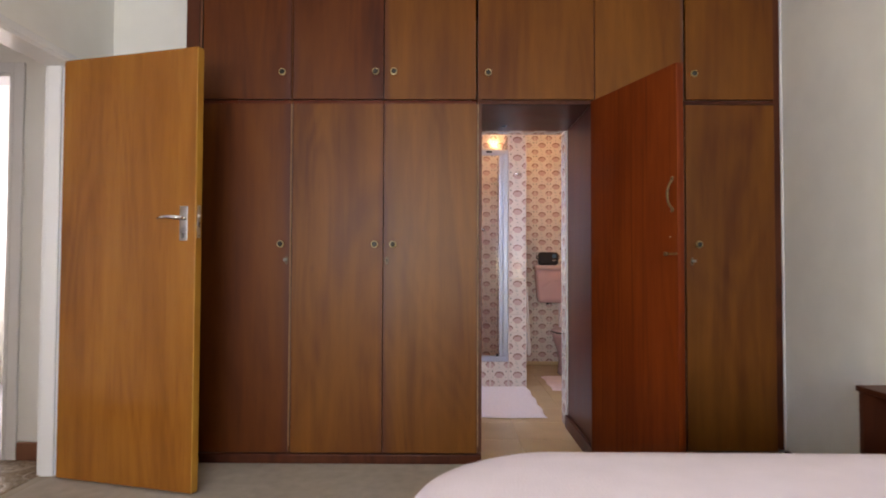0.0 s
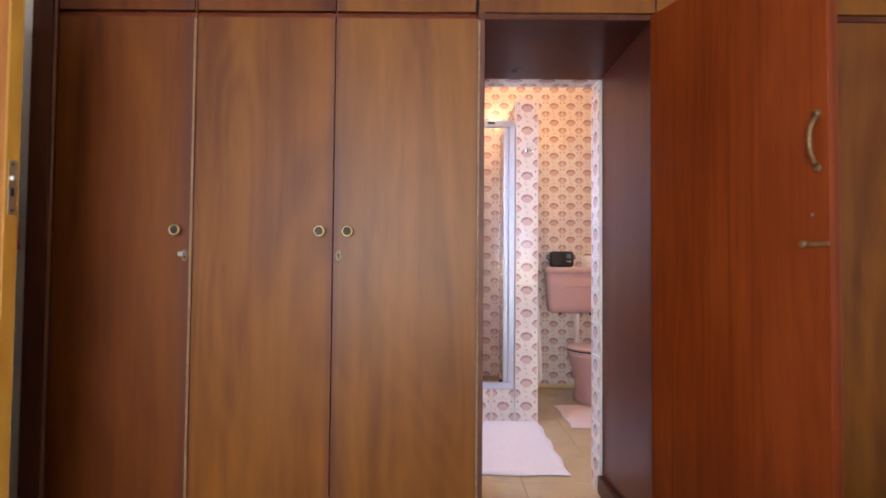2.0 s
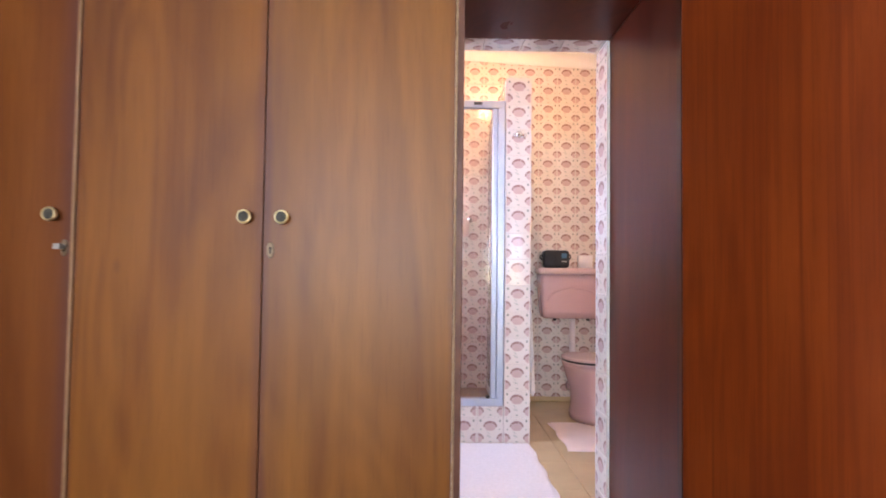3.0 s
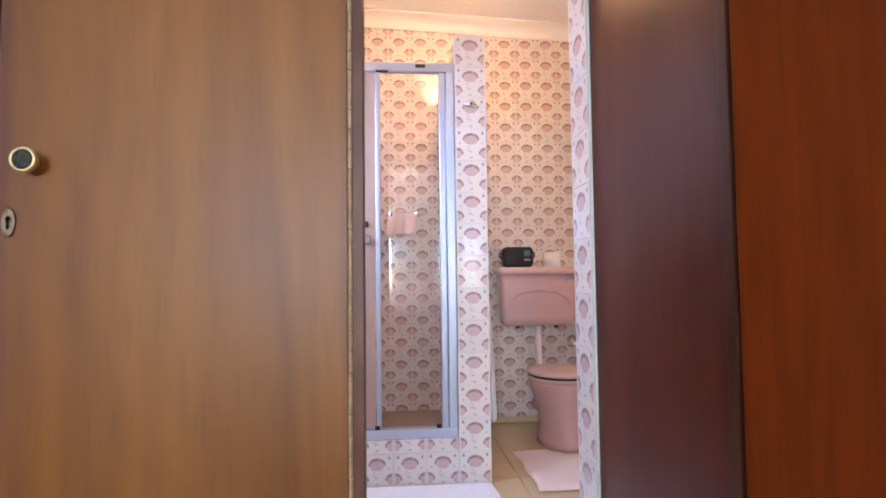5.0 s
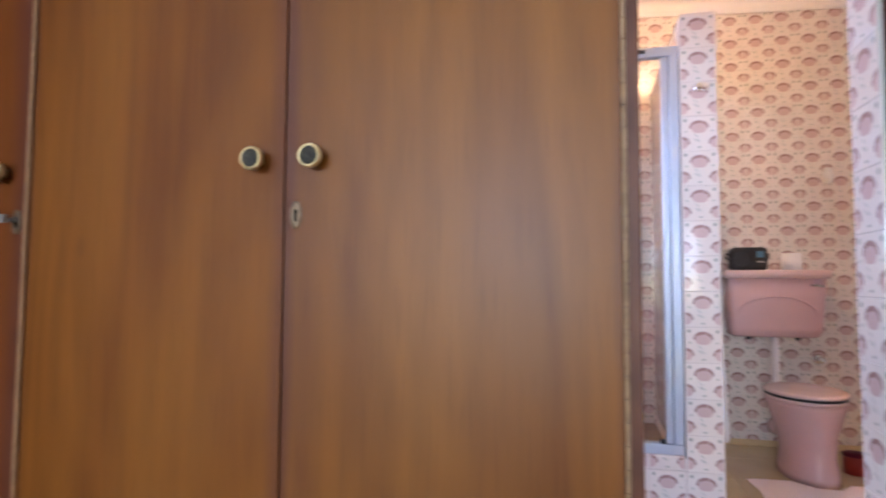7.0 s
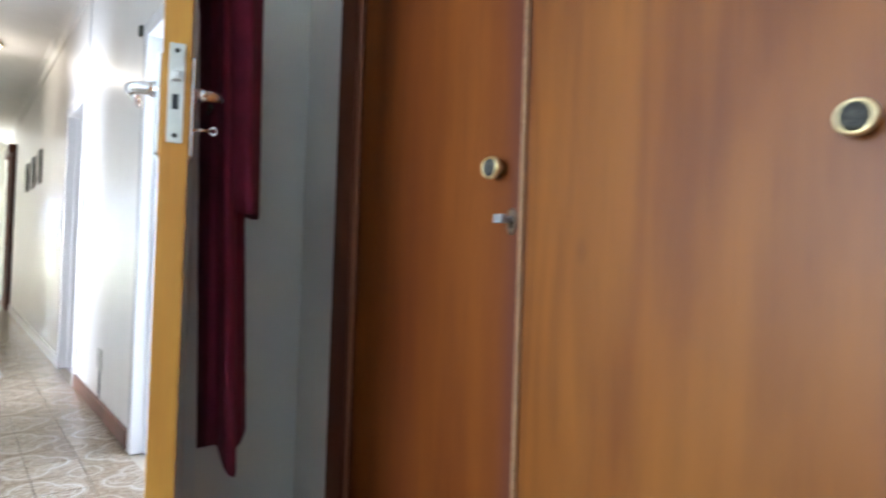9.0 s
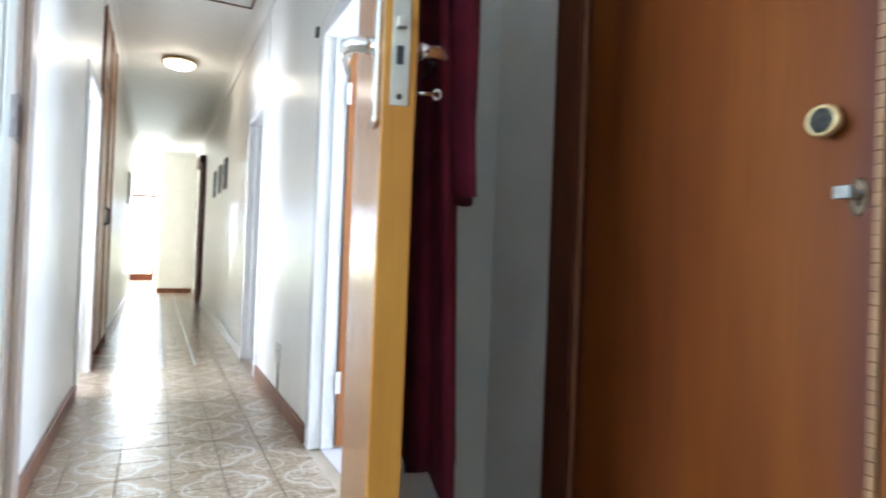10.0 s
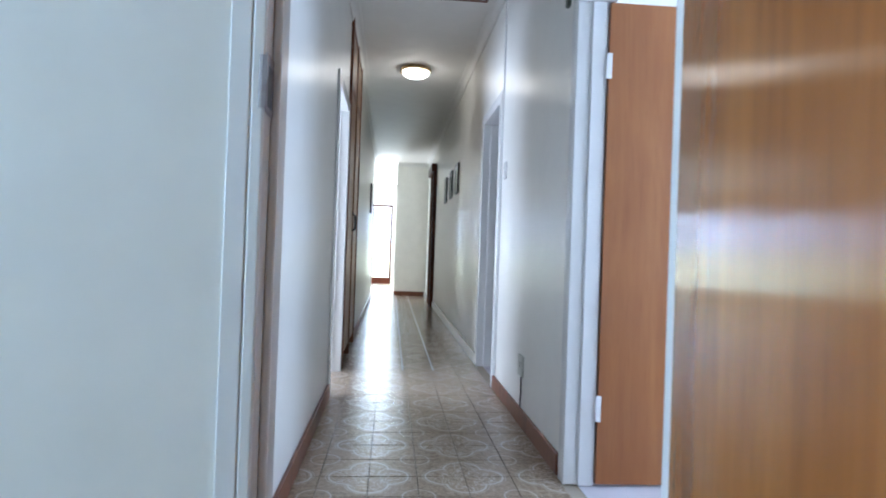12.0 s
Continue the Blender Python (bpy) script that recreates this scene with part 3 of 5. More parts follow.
def door_frame(name, axis, a0, a1, face, depth, z, side, label, w=0.055, proud=0.016, mat_=None):
    """Pressed-metal door frame: jambs and head with a rebate and a rounded architrave on the hall side."""
    t = thing(name, (0, 0, 0), label, "door frame")
    t["kind"] = "structure"
    m_ = mat_ or GLOSSW

    def put(nm, p0, p1, q0, q1, z0, z1, bv=0.004):
        b_ = bx(p0, p1, q0, q1, z0, z1) if axis == "x" else bx(q0, q1, p0, p1, z0, z1)
        return part(nm, b_, m_, t, "", bevel=bv)

    lo, hi = sorted((face - side * proud, face + side * (depth + proud)))
    put("jamb", a0, a0 + 0.022, lo, hi, 0, z)
    put("jamb", a1 - 0.022, a1, lo, hi, 0, z)
    put("head", a0 + 0.022, a1 - 0.022, lo, hi, z - 0.022, z)
    lo, hi = sorted((face + side * 0.045, face + side * (depth - 0.02)))
    put("stop", a0 + 0.022, a0 + 0.037, lo, hi, 0, z - 0.022)
    put("stop", a1 - 0.037, a1 - 0.022, lo, hi, 0, z - 0.022)
    lo, hi = sorted((face - side * proud, face - side * 0.0005))
    put("architrave", a0 - w, a0 - 0.0005, lo, hi, 0, z + w)
    put("architrave", a1 + 0.0005, a1 + w, lo, hi, 0, z + w)
    put("architrave", a0 - 0.0005, a1 + 0.0005, lo, hi, z + 0.0005, z + w)
    return t


f1 = door_frame("door_frame", "y", DY0, DY1, XW, 0.13, DZ, -1, "white painted metal door frame of the bedroom", w=0.035, proud=0.006)
DULL = plain("dull_zinc", (0.36, 0.34, 0.35), 0.5, 0.4, 0.15, 40)
strike = part("strike_plate", bx(XW - 0.044, XW + 0.006, DY0 + 0.0222, DY0 + 0.0255, 1.180, 1.275), DULL, f1, "worn dull steel strike plate", bevel=0.001)
part("strike_lip", loft([[(XW + 0.0062, DY0 + 0.0255, z), (XW + 0.0062, DY0 + 0.012, z), (XW + 0.0075, DY0 + 0.013, z), (XW + 0.0085, DY0 + 0.018, z), (XW + 0.0080, DY0 + 0.0255, z)] for z in (1.185, 1.191, 1.264, 1.270)]), DULL, strike, "", bevel=0.001)
part("strike_slot", bx(XW - 0.034, XW - 0.002, DY0 + 0.0255, DY0 + 0.0262, 1.190, 1.255), BLACK, strike)
door_frame("door_frame", "x", -2.54, -1.50, HY1, T, 2.08, 1, "white painted metal door frame in the hall")
door_frame("door_frame", "x", -5.10, -4.32, HY1, T, 2.10, 1, "white painted metal door frame further along the hall")
door_frame("door_frame", "x", -4.80, -3.97, HY0, T, 2.08, -1, "white painted metal door frame across the hall")


# ---- wardrobe ----
def knob(parent, x, z, y=YN - 0.02):
    rot = pose(x, y, z, 90, 0, 0)
    base = part("knob", lathe([(0, 0), (0.007, 0), (0.007, 0.012), (0.016, 0.016), (0.0185, 0.022), (0.0185, 0.026), (0.0172, 0.0295), (0.0148, 0.0305), (0.0142, 0.0285), (0, 0.0285)], 32, None, rot), BRASS, parent, "round aged brass knob", True)
    part("inlay", lathe([(0, 0.0280), (0.0142, 0.0295), (0.012, 0.0312), (0.006, 0.0318), (0, 0.0322)], 24, None, rot), DARKBR, base, "dark patterned inlay", True)
    return base


def escutcheon(parent, x, z, key=False, y=YN - 0.02):
    """An oval plate round a keyhole, with a key where one is in it."""
    bm = bmesh.new()
    rings = []
    for s, d in ((1.0, 0.0), (1.0, 0.002), (0.86, 0.0035), (0.62, 0.003)):
        rings.append([(x + 0.0098 * s * math.cos(q), y - d, z + 0.0215 * s * math.sin(q)) for q in (2 * math.pi * i / 24 for i in range(24))])
    loft(rings, bm)
    bmesh.ops.recalc_face_normals(bm, faces=bm.faces)
    pl = part("keyhole_plate", bm, AGED, parent, "oval aged metal keyhole plate", True)
    hole = lathe([(0, 0), (0.0040, 0), (0.0036, 0.0012), (0, 0.0012)], 16, None, pose(x, y - 0.0028, z + 0.005, 90, 0, 0))
    bx(x - 0.0020, x + 0.0020, y - 0.0041, y - 0.0028, z - 0.010, z + 0.003, hole)
    part("keyhole", hole, HOLE, pl)
    if key:
        bm = tube([(x, y - 0.003, z + 0.003), (x, y - 0.022, z + 0.003)], 0.0025)
        bx(x - 0.009, x + 0.009, y - 0.034, y - 0.024, z - 0.004, z + 0.010, bm)
        tube([(x, y - 0.004, z + 0.003), (x, y - 0.010, z + 0.003)], 0.0055, 12, bm)
        part("key", bm, KEYST, pl, "small steel cupboard key", bevel=0.003)


def ward_door(name, x0, x1, z0, z1, label, kx=None, kz=None, ex=None, key=False, m_=None):
    t = thing(name, (0, 0, 0), label, "wardrobe door", "wardrobe doors")
    part("panel", bx(x0 + 0.0012, x1 - 0.0012, YN - 0.02, YN - 0.001, z0, z1), m_ or W_WARD, t, "", bevel=0.0015)
    if kx:
        knob(t, kx, kz)
    if ex:
        escutcheon(t, ex, 1.068, key)
    return t


WZ1, WZ2, WZT = 1.912, 1.930, 2.66
carcass = thing("wardrobe", (0, 0, 0), "dark wooden built-in wardrobe frame across the bedroom wall", "wardrobe")
for x0, x1 in ((-0.555, -0.484), (0.0085, 0.0155), (1.615, 1.650), (2.065, 2.112), (2.588, 2.628)):
    part("stile", bx(x0, x1, YN - 0.012 if x0 != -0.555 else YN - 0.034, YN + 0.02, 0.08, WZT), W_STILE if x0 == 2.065 else W_FRAME, carcass, "", bevel=0.002)
part("stile", bx(0.495, 0.518, YN + 0.0005, YN + 0.02, 0.08, WZT), W_STILE, carcass, "", bevel=0.002)
part("hinge_stile", bx(1.0085, 1.031, YN - 0.018, YN + 0.02, 0.06, WZT), W_STILE, carcass, "worn veneered stile with a long hinge", bevel=0.002)
part("bead", bx(-0.482, -0.472, YN - 0.030, YN - 0.021, 0.08, WZT), W_SKIRT, carcass, "thin lighter wooden bead", bevel=0.003)
part("bead", bx(0.009, 0.0165, YN - 0.0190, YN - 0.0125, 0.06, WZT), W_WARD, carcass, "thin lighter wooden bead", bevel=0.003)
part("bead", bx(2.621, 2.628, YN - 0.024, YN - 0.0125, 0.09, WZT), GLOSSW, carcass, "thin white bead against the wall")
part("rail", bx(-0.484, 1.0, YN - 0.006, YN + 0.02, WZ1, WZ2), W_DARK, carcass)
part("rail", bx(1.012, 2.588, YN - 0.022, YN + 0.02, WZ1 - 0.006, WZ2 - 0.004), W_FRAME, carcass)
part("plinth", bx(-0.555, 1.03, YN - 0.03, YN + 0.03, 0, 0.05), W_FRAME, carcass, bevel=0.006)
part("plinth", bx(0.9755, 0.99, YN + 0.03, YB - 0.003, 0, 0.05), W_FRAME, carcass)
part("plinth", bx(1.655, 2.61, YN - 0.028, YN + 0.03, 0, 0.07), W_FRAME, carcass, bevel=0.006)
part("plinth", bx(1.612, 1.634, YN - 0.028, YB - 0.003, 0, 0.08), W_FRAME, carcass, "dark skirting of the passage", bevel=0.004)
part("side_panel", bx(-0.555, -0.535, YN + 0.02, YB - 0.003, 0, WZT), W_FRAME, carcass)
part("side_panel", bx(0.955, 0.975, YN + 0.021, YB - 0.003, 0.0, 1.929), W_DARK, carcass)
part("side_panel", bx(1.635, 1.655, YN + 0.021, YB - 0.003, 0, 1.929), W_DARK, carcass, "glossy dark side panel of the passage")
part("soffit", bx(0.976, 1.634, YN + 0.021, YB - 0.003, 1.930, 1.945), W_DARK, carcass)
part("top", bx(-0.555, 2.628, YN - 0.02, YB - 0.003, WZT, WZT + 0.03), W_FRAME, carcass)
prof = [(0, 0)]
for i in range(60):
    prof += [(0.0034, i * 0.0302), (0.0034, i * 0.0302 + 0.0284), (0.0008, i * 0.0302 + 0.0286), (0.0008, i * 0.0302 + 0.0300)]
part("piano_hinge", lathe(prof + [(0, 1.812)], 8, None, Matrix.Translation((1.0105, YN - 0.0215, 0.09))), plain("worn_bronze_hinge", (0.34, 0.22, 0.13), 0.45, 0.3, 0.3, 60), carcass, "long dull bronze piano hinge")
secs = []
for i in range(120):
    z = 0.09 + i * 0.0151
    for dz, e in ((0.0, 0.0014), (0.0007, 0.0), (0.0140, 0.0), (0.0147, 0.0014)):
        secs.append([(a, b, z + dz) for a, b in ((0.0085, YN - 0.0195), (0.0085 + e, YN - 0.0235 + e), (0.0170 - e, YN - 0.0235 + e), (0.0170, YN - 0.0195))])
bm = loft(secs)
part("piano_hinge", bm, plain("tan_brass_strip", (0.23, 0.115, 0.052), 0.55, 0.1, 0.15, 40), carcass, "long flat tan piano hinge")
LD = "tall brown veneered wardrobe door with a brass knob"
UD = "upper brown veneered cupboard door with a brass knob"
ward_door("cupboard_door", -0.47, 0.008, 0.055, WZ1 - 0.003, "tall reddish-brown wardrobe door with brass knob and key", -0.035, 1.154, -0.008, True, W_WARD_RED)
ward_door("cupboard_door", 0.018, 0.5062, 0.055, WZ1 - 0.003, LD, 0.463, 1.154)
ward_door("cupboard_door", 0.5068, 1.008, 0.055, WZ1 - 0.003, "tall golden-brown wardrobe door with brass knob and keyhole", 0.56, 1.154, 0.527, m_=W_LIGHT)
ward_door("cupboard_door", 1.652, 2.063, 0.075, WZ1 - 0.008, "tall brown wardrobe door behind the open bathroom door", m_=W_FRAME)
ward_door("cupboard_door", 2.114, 2.586, 0.075, WZ1 - 0.008, "tall brown wardrobe door at the end, with key", 2.174, 1.158, 2.145, True)
ward_door("upper_cupboard_door", -0.47, 0.008, WZ2 + 0.003, WZT, "upper reddish-brown cupboard door with a brass knob", -0.035, 2.072, m_=W_WARD_RED)
ward_door("upper_cupboard_door", 0.018, 0.505, WZ2 + 0.003, WZT, "upper reddish-brown cupboard door with a brass knob", 0.463, 2.075, m_=W_WARD_RED)
ward_door("upper_cupboard_door", 0.508, 1.0, WZ2 + 0.003, WZT, UD, 0.56, 2.075)
ward_door("upper_cupboard_door", 1.012, 1.63, WZ2 + 0.003, WZT, UD, 1.063, 2.070)
ward_door("upper_cupboard_door", 1.634, 2.095, WZ2 + 0.003, WZT, "upper brown veneered cupboard door without a knob")
ward_door("upper_cupboard_door", 2.118, 2.586, WZ2 + 0.003, WZT, UD, 2.155, 2.065)

# ---- bathroom door, open into the bedroom ----
bdoor = thing("bathroom_door", (1.640, YN - 0.024, 0), "open reddish mahogany bathroom door with brass pull", "door", rz=-70)
bleaf = part("leaf", bx(0.0, 0.642, -0.036, 0.0, 0.02, WZ1 + 0.005), W_RED, bdoor, bevel=0.002)
pull = [(0.612, -0.036 - d, z) for d, z in ((0.002, 1.412), (0.010, 1.402), (0.022, 1.385), (0.028, 1.352), (0.024, 1.322), (0.012, 1.302), (0.002, 1.292))]
bm = tube(pull, [0.006, 0.0055, 0.005, 0.0065, 0.005, 0.0055, 0.006])
for z in (1.42, 1.284):
    bm = lathe([(0, 0), (0.011, 0), (0.010, 0.003), (0.005, 0.006), (0, 0.007)], 14, bm, pose(0.612, -0.036, z, 90, 0, 0))
part("pull_handle", bm, BRONZE, bdoor, "curved dull brass pull handle", True)
bm = bx(0.585, 0.642, -0.042, -0.0362, 1.091, 1.101)
lathe([(0, 0), (0.009, 0), (0.009, 0.012), (0.006, 0.015), (0, 0.015)], 16, bm, pose(0.582, -0.042, 1.096, 90, 0, 0))
part("latch", bm, BRONZE, bdoor, "small dull brass slide latch", bevel=0.001)
part("screw", lathe([(0, 0), (0.004, 0), (0.003, 0.002), (0, 0.0025)], 10, None, pose(0.598, -0.0362, 1.17, 90, 0, 0)), STEEL, bdoor)


# ---- hall door, open into the bedroom ----
def lever(parent, x, y, sign, z=1.256):
    """A chrome plate with a lever handle; sign: the side of the leaf."""
    bm = bx(x - 0.021, x + 0.021, min(y, y + sign * 0.008), max(y, y + sign * 0.008), z - 0.105, z + 0.055)
    pl = part("handle_plate", bm, CHROME, parent, "long chrome handle plate", bevel=0.003)
    o = y + sign * 0.008
    bm = tube([(x, o, z), (x, o + sign * 0.014, z), (x, o + sign * 0.026, z), (x - 0.012, o + sign * 0.034, z), (x - 0.05, o + sign * 0.035, z + 0.004), (x - 0.09, o + sign * 0.032, z + 0.003), (x - 0.118, o + sign * 0.029, z - 0.002)], [0.013, 0.010, 0.010, 0.011, 0.0095, 0.0075, 0.004], 14)
    part("lever", bm, CHROME, pl, "curved chrome lever", True)
    return pl


hdoor = thing("bedroom_door", (XW + 0.008, 3.658, 0), "open golden-brown veneered bedroom door with chrome lever handle", "door", rz=-14.7)
LW = 0.770
part("leaf", bx(0.0, LW - 0.007, -0.04, 0.0, 0.012, 2.045), W_DOOR, hdoor, bevel=0.0008)
edge = part("edge_strip", bx(LW - 0.007, LW, -0.04, 0.0, 0.012, 2.045), W_EDGE, hdoor, "yellow unstained wooden door edge", bevel=0.0012)
bm = bx(LW, LW + 0.0015, -0.031, -0.009, 1.165, 1.315)
lockp = part("lock_plate", bm, STEEL, hdoor, "pale steel lock face plate", bevel=0.0005)
part("latch_bolt", bx(LW + 0.001, LW + 0.010, -0.026, -0.014, 1.258, 1.272), STEEL, lockp, bevel=0.002)
part("bolt_slot", bx(LW + 0.0015, LW + 0.0022, -0.025, -0.016, 1.215, 1.238), BLACK, lockp)
for z in (1.176, 1.304):
    part("screw", lathe([(0, 0), (0.004, 0), (0.0034, 0.001), (0, 0.0012)], 12, None, pose(LW + 0.0015, -0.02, z, 0, 90, 0)), DARKBR, lockp)
lever(hdoor, LW - 0.062, -0.04, -1)
back = lever(hdoor, LW - 0.062, 0.0, 1)
bm = tube([(LW - 0.062, 0.004, 1.200), (LW - 0.062, 0.034, 1.200)], 0.003)
ring = [(LW - 0.062, 0.038 + 0.0050 * math.cos(q), 1.200 + 0.0065 * math.sin(q)) for q in (2 * math.pi * i / 14 for i in range(15))]
tube(ring, 0.002, 8, bm)
part("key", bm, CHROME, back, "steel door key in the lock", True)
part("keyhole", bx(LW - 0.065, LW - 0.059, -0.0484, -0.0479, 1.165, 1.185), BLACK, hdoor)
for z in (0.25, 1.80):
    part("hinge", lathe([(0, 0), (0.006, 0), (0.006, 0.09), (0, 0.09)], 12, None, Matrix.Translation((-0.005, 0.004, z))), GLOSSW, hdoor, "white painted door hinge", True)


def drape(cx, cy, w, d, z0, z1, seed, folds=5, flare=0.25, lean=(0, 0), seg=44, rows=16, hem=0.03):
    """Hanging cloth: a closed tube with folds that deepen downwards and an uneven hem."""
    rnd = random.Random(seed)
    ph = [rnd.uniform(0, 6.28) for _ in range(4)]
    secs = []
    for j in range(rows + 1):
        t = j / rows
        z = z1 + (z0 - z1) * t
        k = 1 + flare * t
        ring_ = []
        for i in range(seg):
            a = 2 * math.pi * i / seg
            f = 1 + (0.07 + 0.16 * t) * math.sin(folds * a + ph[0] + 0.6 * math.sin(2.5 * t + ph[2])) + 0.06 * math.sin((folds * 2 + 1) * a + ph[1])
            ring_.append((cx + lean[0] * t + w / 2 * k * f * math.cos(a), cy + lean[1] * t + d / 2 * f * math.sin(a), z + (hem * math.sin(3 * a + ph[3]) * t)))
        secs.append(ring_)
    return loft(secs)


robe = thing("dressing_gown", hdoor.matrix_basis @ Vector((0.455, 0.086, 0)), "maroon fleece dressing gown hanging behind the open door", "dressing gown", rz=-14.7)
part("skirt", drape(0.000, -0.028, 0.30, 0.078, 0.625, 1.56, 3, 5, 0.06, (0.0, 0.030), hem=0.02), MAROON, robe, "", True)
part("sleeve", drape(0.090, 0.004, 0.125, 0.074, 1.08, 1.66, 8, 3, 0.34, (0.0, 0.010), hem=0.008), MAROON, robe, "", True)
part("shoulders", drape(0.02, -0.012, 0.33, 0.095, 1.50, 1.80, 5, 2, 0.10), MAROON, robe, "", True)
part("hanging_loop", tube([(0.0, 0.0, 1.79), (-0.005, -0.03, 1.84), (-0.01, -0.06, 1.845)], 0.004), MAROON, robe, "", True)
rh = thing("door_hook", hdoor.matrix_basis @ Vector((0.49, 0.0, 1.84)), "small chrome hook on the open door", "hook", rz=-14.7)
part("plate", bx(-0.014, 0.014, 0.0, 0.004, -0.03, 0.03), CHROME, rh, bevel=0.001)
part("prong", tube([(0, 0.004, 0.0), (0, 0.03, -0.006), (0, 0.04, 0.008), (0, 0.042, 0.02)], 0.004), CHROME, rh, "", True)

# light switch on the west wall
sw = thing("light_switch", (XW, 2.72, 1.44), "white double light switch plate on the wall", "light switch")
part("plate", bx(0, 0.009, -0.055, 0.055, -0.055, 0.055), plain("switch_plastic", (0.74, 0.75, 0.68), 0.4, var=0.02), sw, "", bevel=0.004)
for y in (-0.02, 0.02):
    part("rocker", bx(0.009, 0.013, y - 0.009, y + 0.009, -0.012, 0.012), GLOSSW, sw, bevel=0.002)
for z in (-0.04, 0.04):
    part("screw", lathe([(0, 0), (0.004, 0), (0, 0.002)], 10, None, pose(0.009, 0, z, 0, 90, 0)), BLACK, sw)

# ---- bed and bedside cabinet ----
bed = thing("bed", (0, 0, 0), "bed with pale pink bedspread and a dark wooden base", "bed")
base = part("base", bx(0.98, 2.60, 0.12, 1.90, 0.08, 0.36), W_FRAME, bed)
for x in (1.05, 2.5):
    for y in (0.2, 1.82):
        part("leg", lathe([(0, 0), (0.025, 0), (0.032, 0.08), (0, 0.08)], 14, None, Matrix.Translation((x, y, 0))), W_FRAME, bed, "", True)
secs = []
BXC, BYC, BWX, BWY = 1.685, 1.03, 1.84, 2.06
for z, g in ((0.24, -0.005), (0.34, 0.0), (0.46, 0.0), (0.56, -0.004), (0.61, -0.014), (0.635, -0.032), (0.650, -0.065), (0.658, -0.13), (0.664, -0.30), (0.666, -0.5)):
    ring_ = rrect(BXC, BYC, BWX + 2 * g, BWY + 2 * g, 0.24 + min(0, g) * 0.3, z, 9)
    secs.append([(p[0] + 0.008 * math.sin(p[1] * 9 + z * 3), p[1] + 0.008 * math.sin(p[0] * 8), p[2] + 0.006 * math.sin(p[0] * 5.3 + 1.2) * (z > 0.5)) for p in ring_])
part("bedspread", loft(secs), LINEN, bed, "pale pink bedspread over the mattress", True)
ped = thing("bedside_cabinet", (2.46, 2.62, 0), "dark reddish wooden bedside cabinet against the wall", "bedside cabinet")
PM = W_FRAME
part("top", bx(-0.17, 0.165, -0.24, 0.24, 0.605, 0.625), PM, ped, bevel=0.003)
part("side", bx(-0.16, 0.16, 0.215, 0.235, 0, 0.605), PM, ped)
part("side", bx(-0.16, 0.16, -0.235, -0.215, 0, 0.605), PM, ped)
part("back", bx(0.145, 0.16, -0.215, 0.215, 0.04, 0.605), W_RED, ped)
part("shelf", bx(-0.15, 0.145, -0.215, 0.215, 0.36, 0.378), PM, ped)
part("drawer_front", bx(-0.155, -0.135, -0.213, 0.213, 0.05, 0.345), PM, ped, bevel=0.002)


# ---- bathroom ----
def tiles(parent, origin, du, ux, nrows, rows0, ncols, mesh, rot, dz, skip=None):
    """Tiles as parts of a wall: columns along ux, rows upwards."""
    for r in range(nrows):
        for c in range(ncols):
            p = Vector(origin) + Vector(ux) * (du * (c + 0.5)) + Vector((0, 0, dz * (rows0 + r + 0.5)))
            if skip and skip(p):
                continue
            o = bpy.data.objects.new("tile", mesh)
            scene.collection.objects.link(o)
            o.parent = parent
            e = random.uniform(-0.25, 0.25)
            o.matrix_basis = pose(*p, e, 0, rot + random.uniform(-0.2, 0.2))


def tile_mesh(w, h, t, material, zc=0.0, name="tile"):
    """A tile that faces -y, w x h, with a small bevelled rim; zc: the height of its middle in the full tile's pattern."""
    bm = bmesh.new()
    e = 0.0011
    a = [bm.verts.new((x, 0.0, z + zc)) for x, z in ((-w / 2, -h / 2), (w / 2, -h / 2), (w / 2, h / 2), (-w / 2, h / 2))]
    b_ = [bm.verts.new((x, -t, z + zc)) for x, z in ((-w / 2 + e, -h / 2 + e), (w / 2 - e, -h / 2 + e), (w / 2 - e, h / 2 - e), (-w / 2 + e, h / 2 - e))]
    bm.faces.new(b_)
    for i in range(4):
        j = (i + 1) % 4
        bm.faces.new((a[i], a[j], b_[j], b_[i]))
    me = bpy.data.meshes.new(name)
    bm.to_mesh(me)
    bm.free()
    me.materials.append(material)
    return me


# shower screen
sh = thing("shower_screen", (0, 5.875, 0), "aluminium framed glass shower screen on the tiled kerb", "shower screen")
Z0, Z1 = 0.218, 2.055
part("top_rail", bx(0.36, 1.375, -0.02, 0.025, Z1 - 0.045, Z1), ALU, sh, bevel=0.003)
part("bottom_rail", bx(0.36, 1.375, -0.025, 0.03, Z0, Z0 + 0.045), ALU, sh, bevel=0.004)
part("post", bx(1.335, 1.375, -0.022, 0.025, Z0 + 0.045, Z1 - 0.045), ALU, sh, bevel=0.003)
part("post", bx(1.300, 1.333, -0.014, 0.02, Z0 + 0.045, Z1 - 0.045), ALU, sh, bevel=0.006)
part("door_stile", bx(0.985, 1.010, -0.016, 0.012, Z0 + 0.05, Z1 - 0.05), ALU, sh, bevel=0.005)
part("door_stile", bx(0.925, 0.983, -0.004, 0.010, Z0 + 0.05, Z1 - 0.05), plain("beige_profile", (0.40, 0.285, 0.22), 0.5, var=0.03), sh, "flat beige door profile")
part("door_stile", bx(0.905, 0.923, -0.016, 0.012, Z0 + 0.05, Z1 - 0.05), ALU, sh, bevel=0.005)
part("label_plate", bx(1.185, 1.235, -0.0225, -0.0205, Z1 - 0.028, Z1 - 0.010), BLACK, sh, "small black maker's plate")
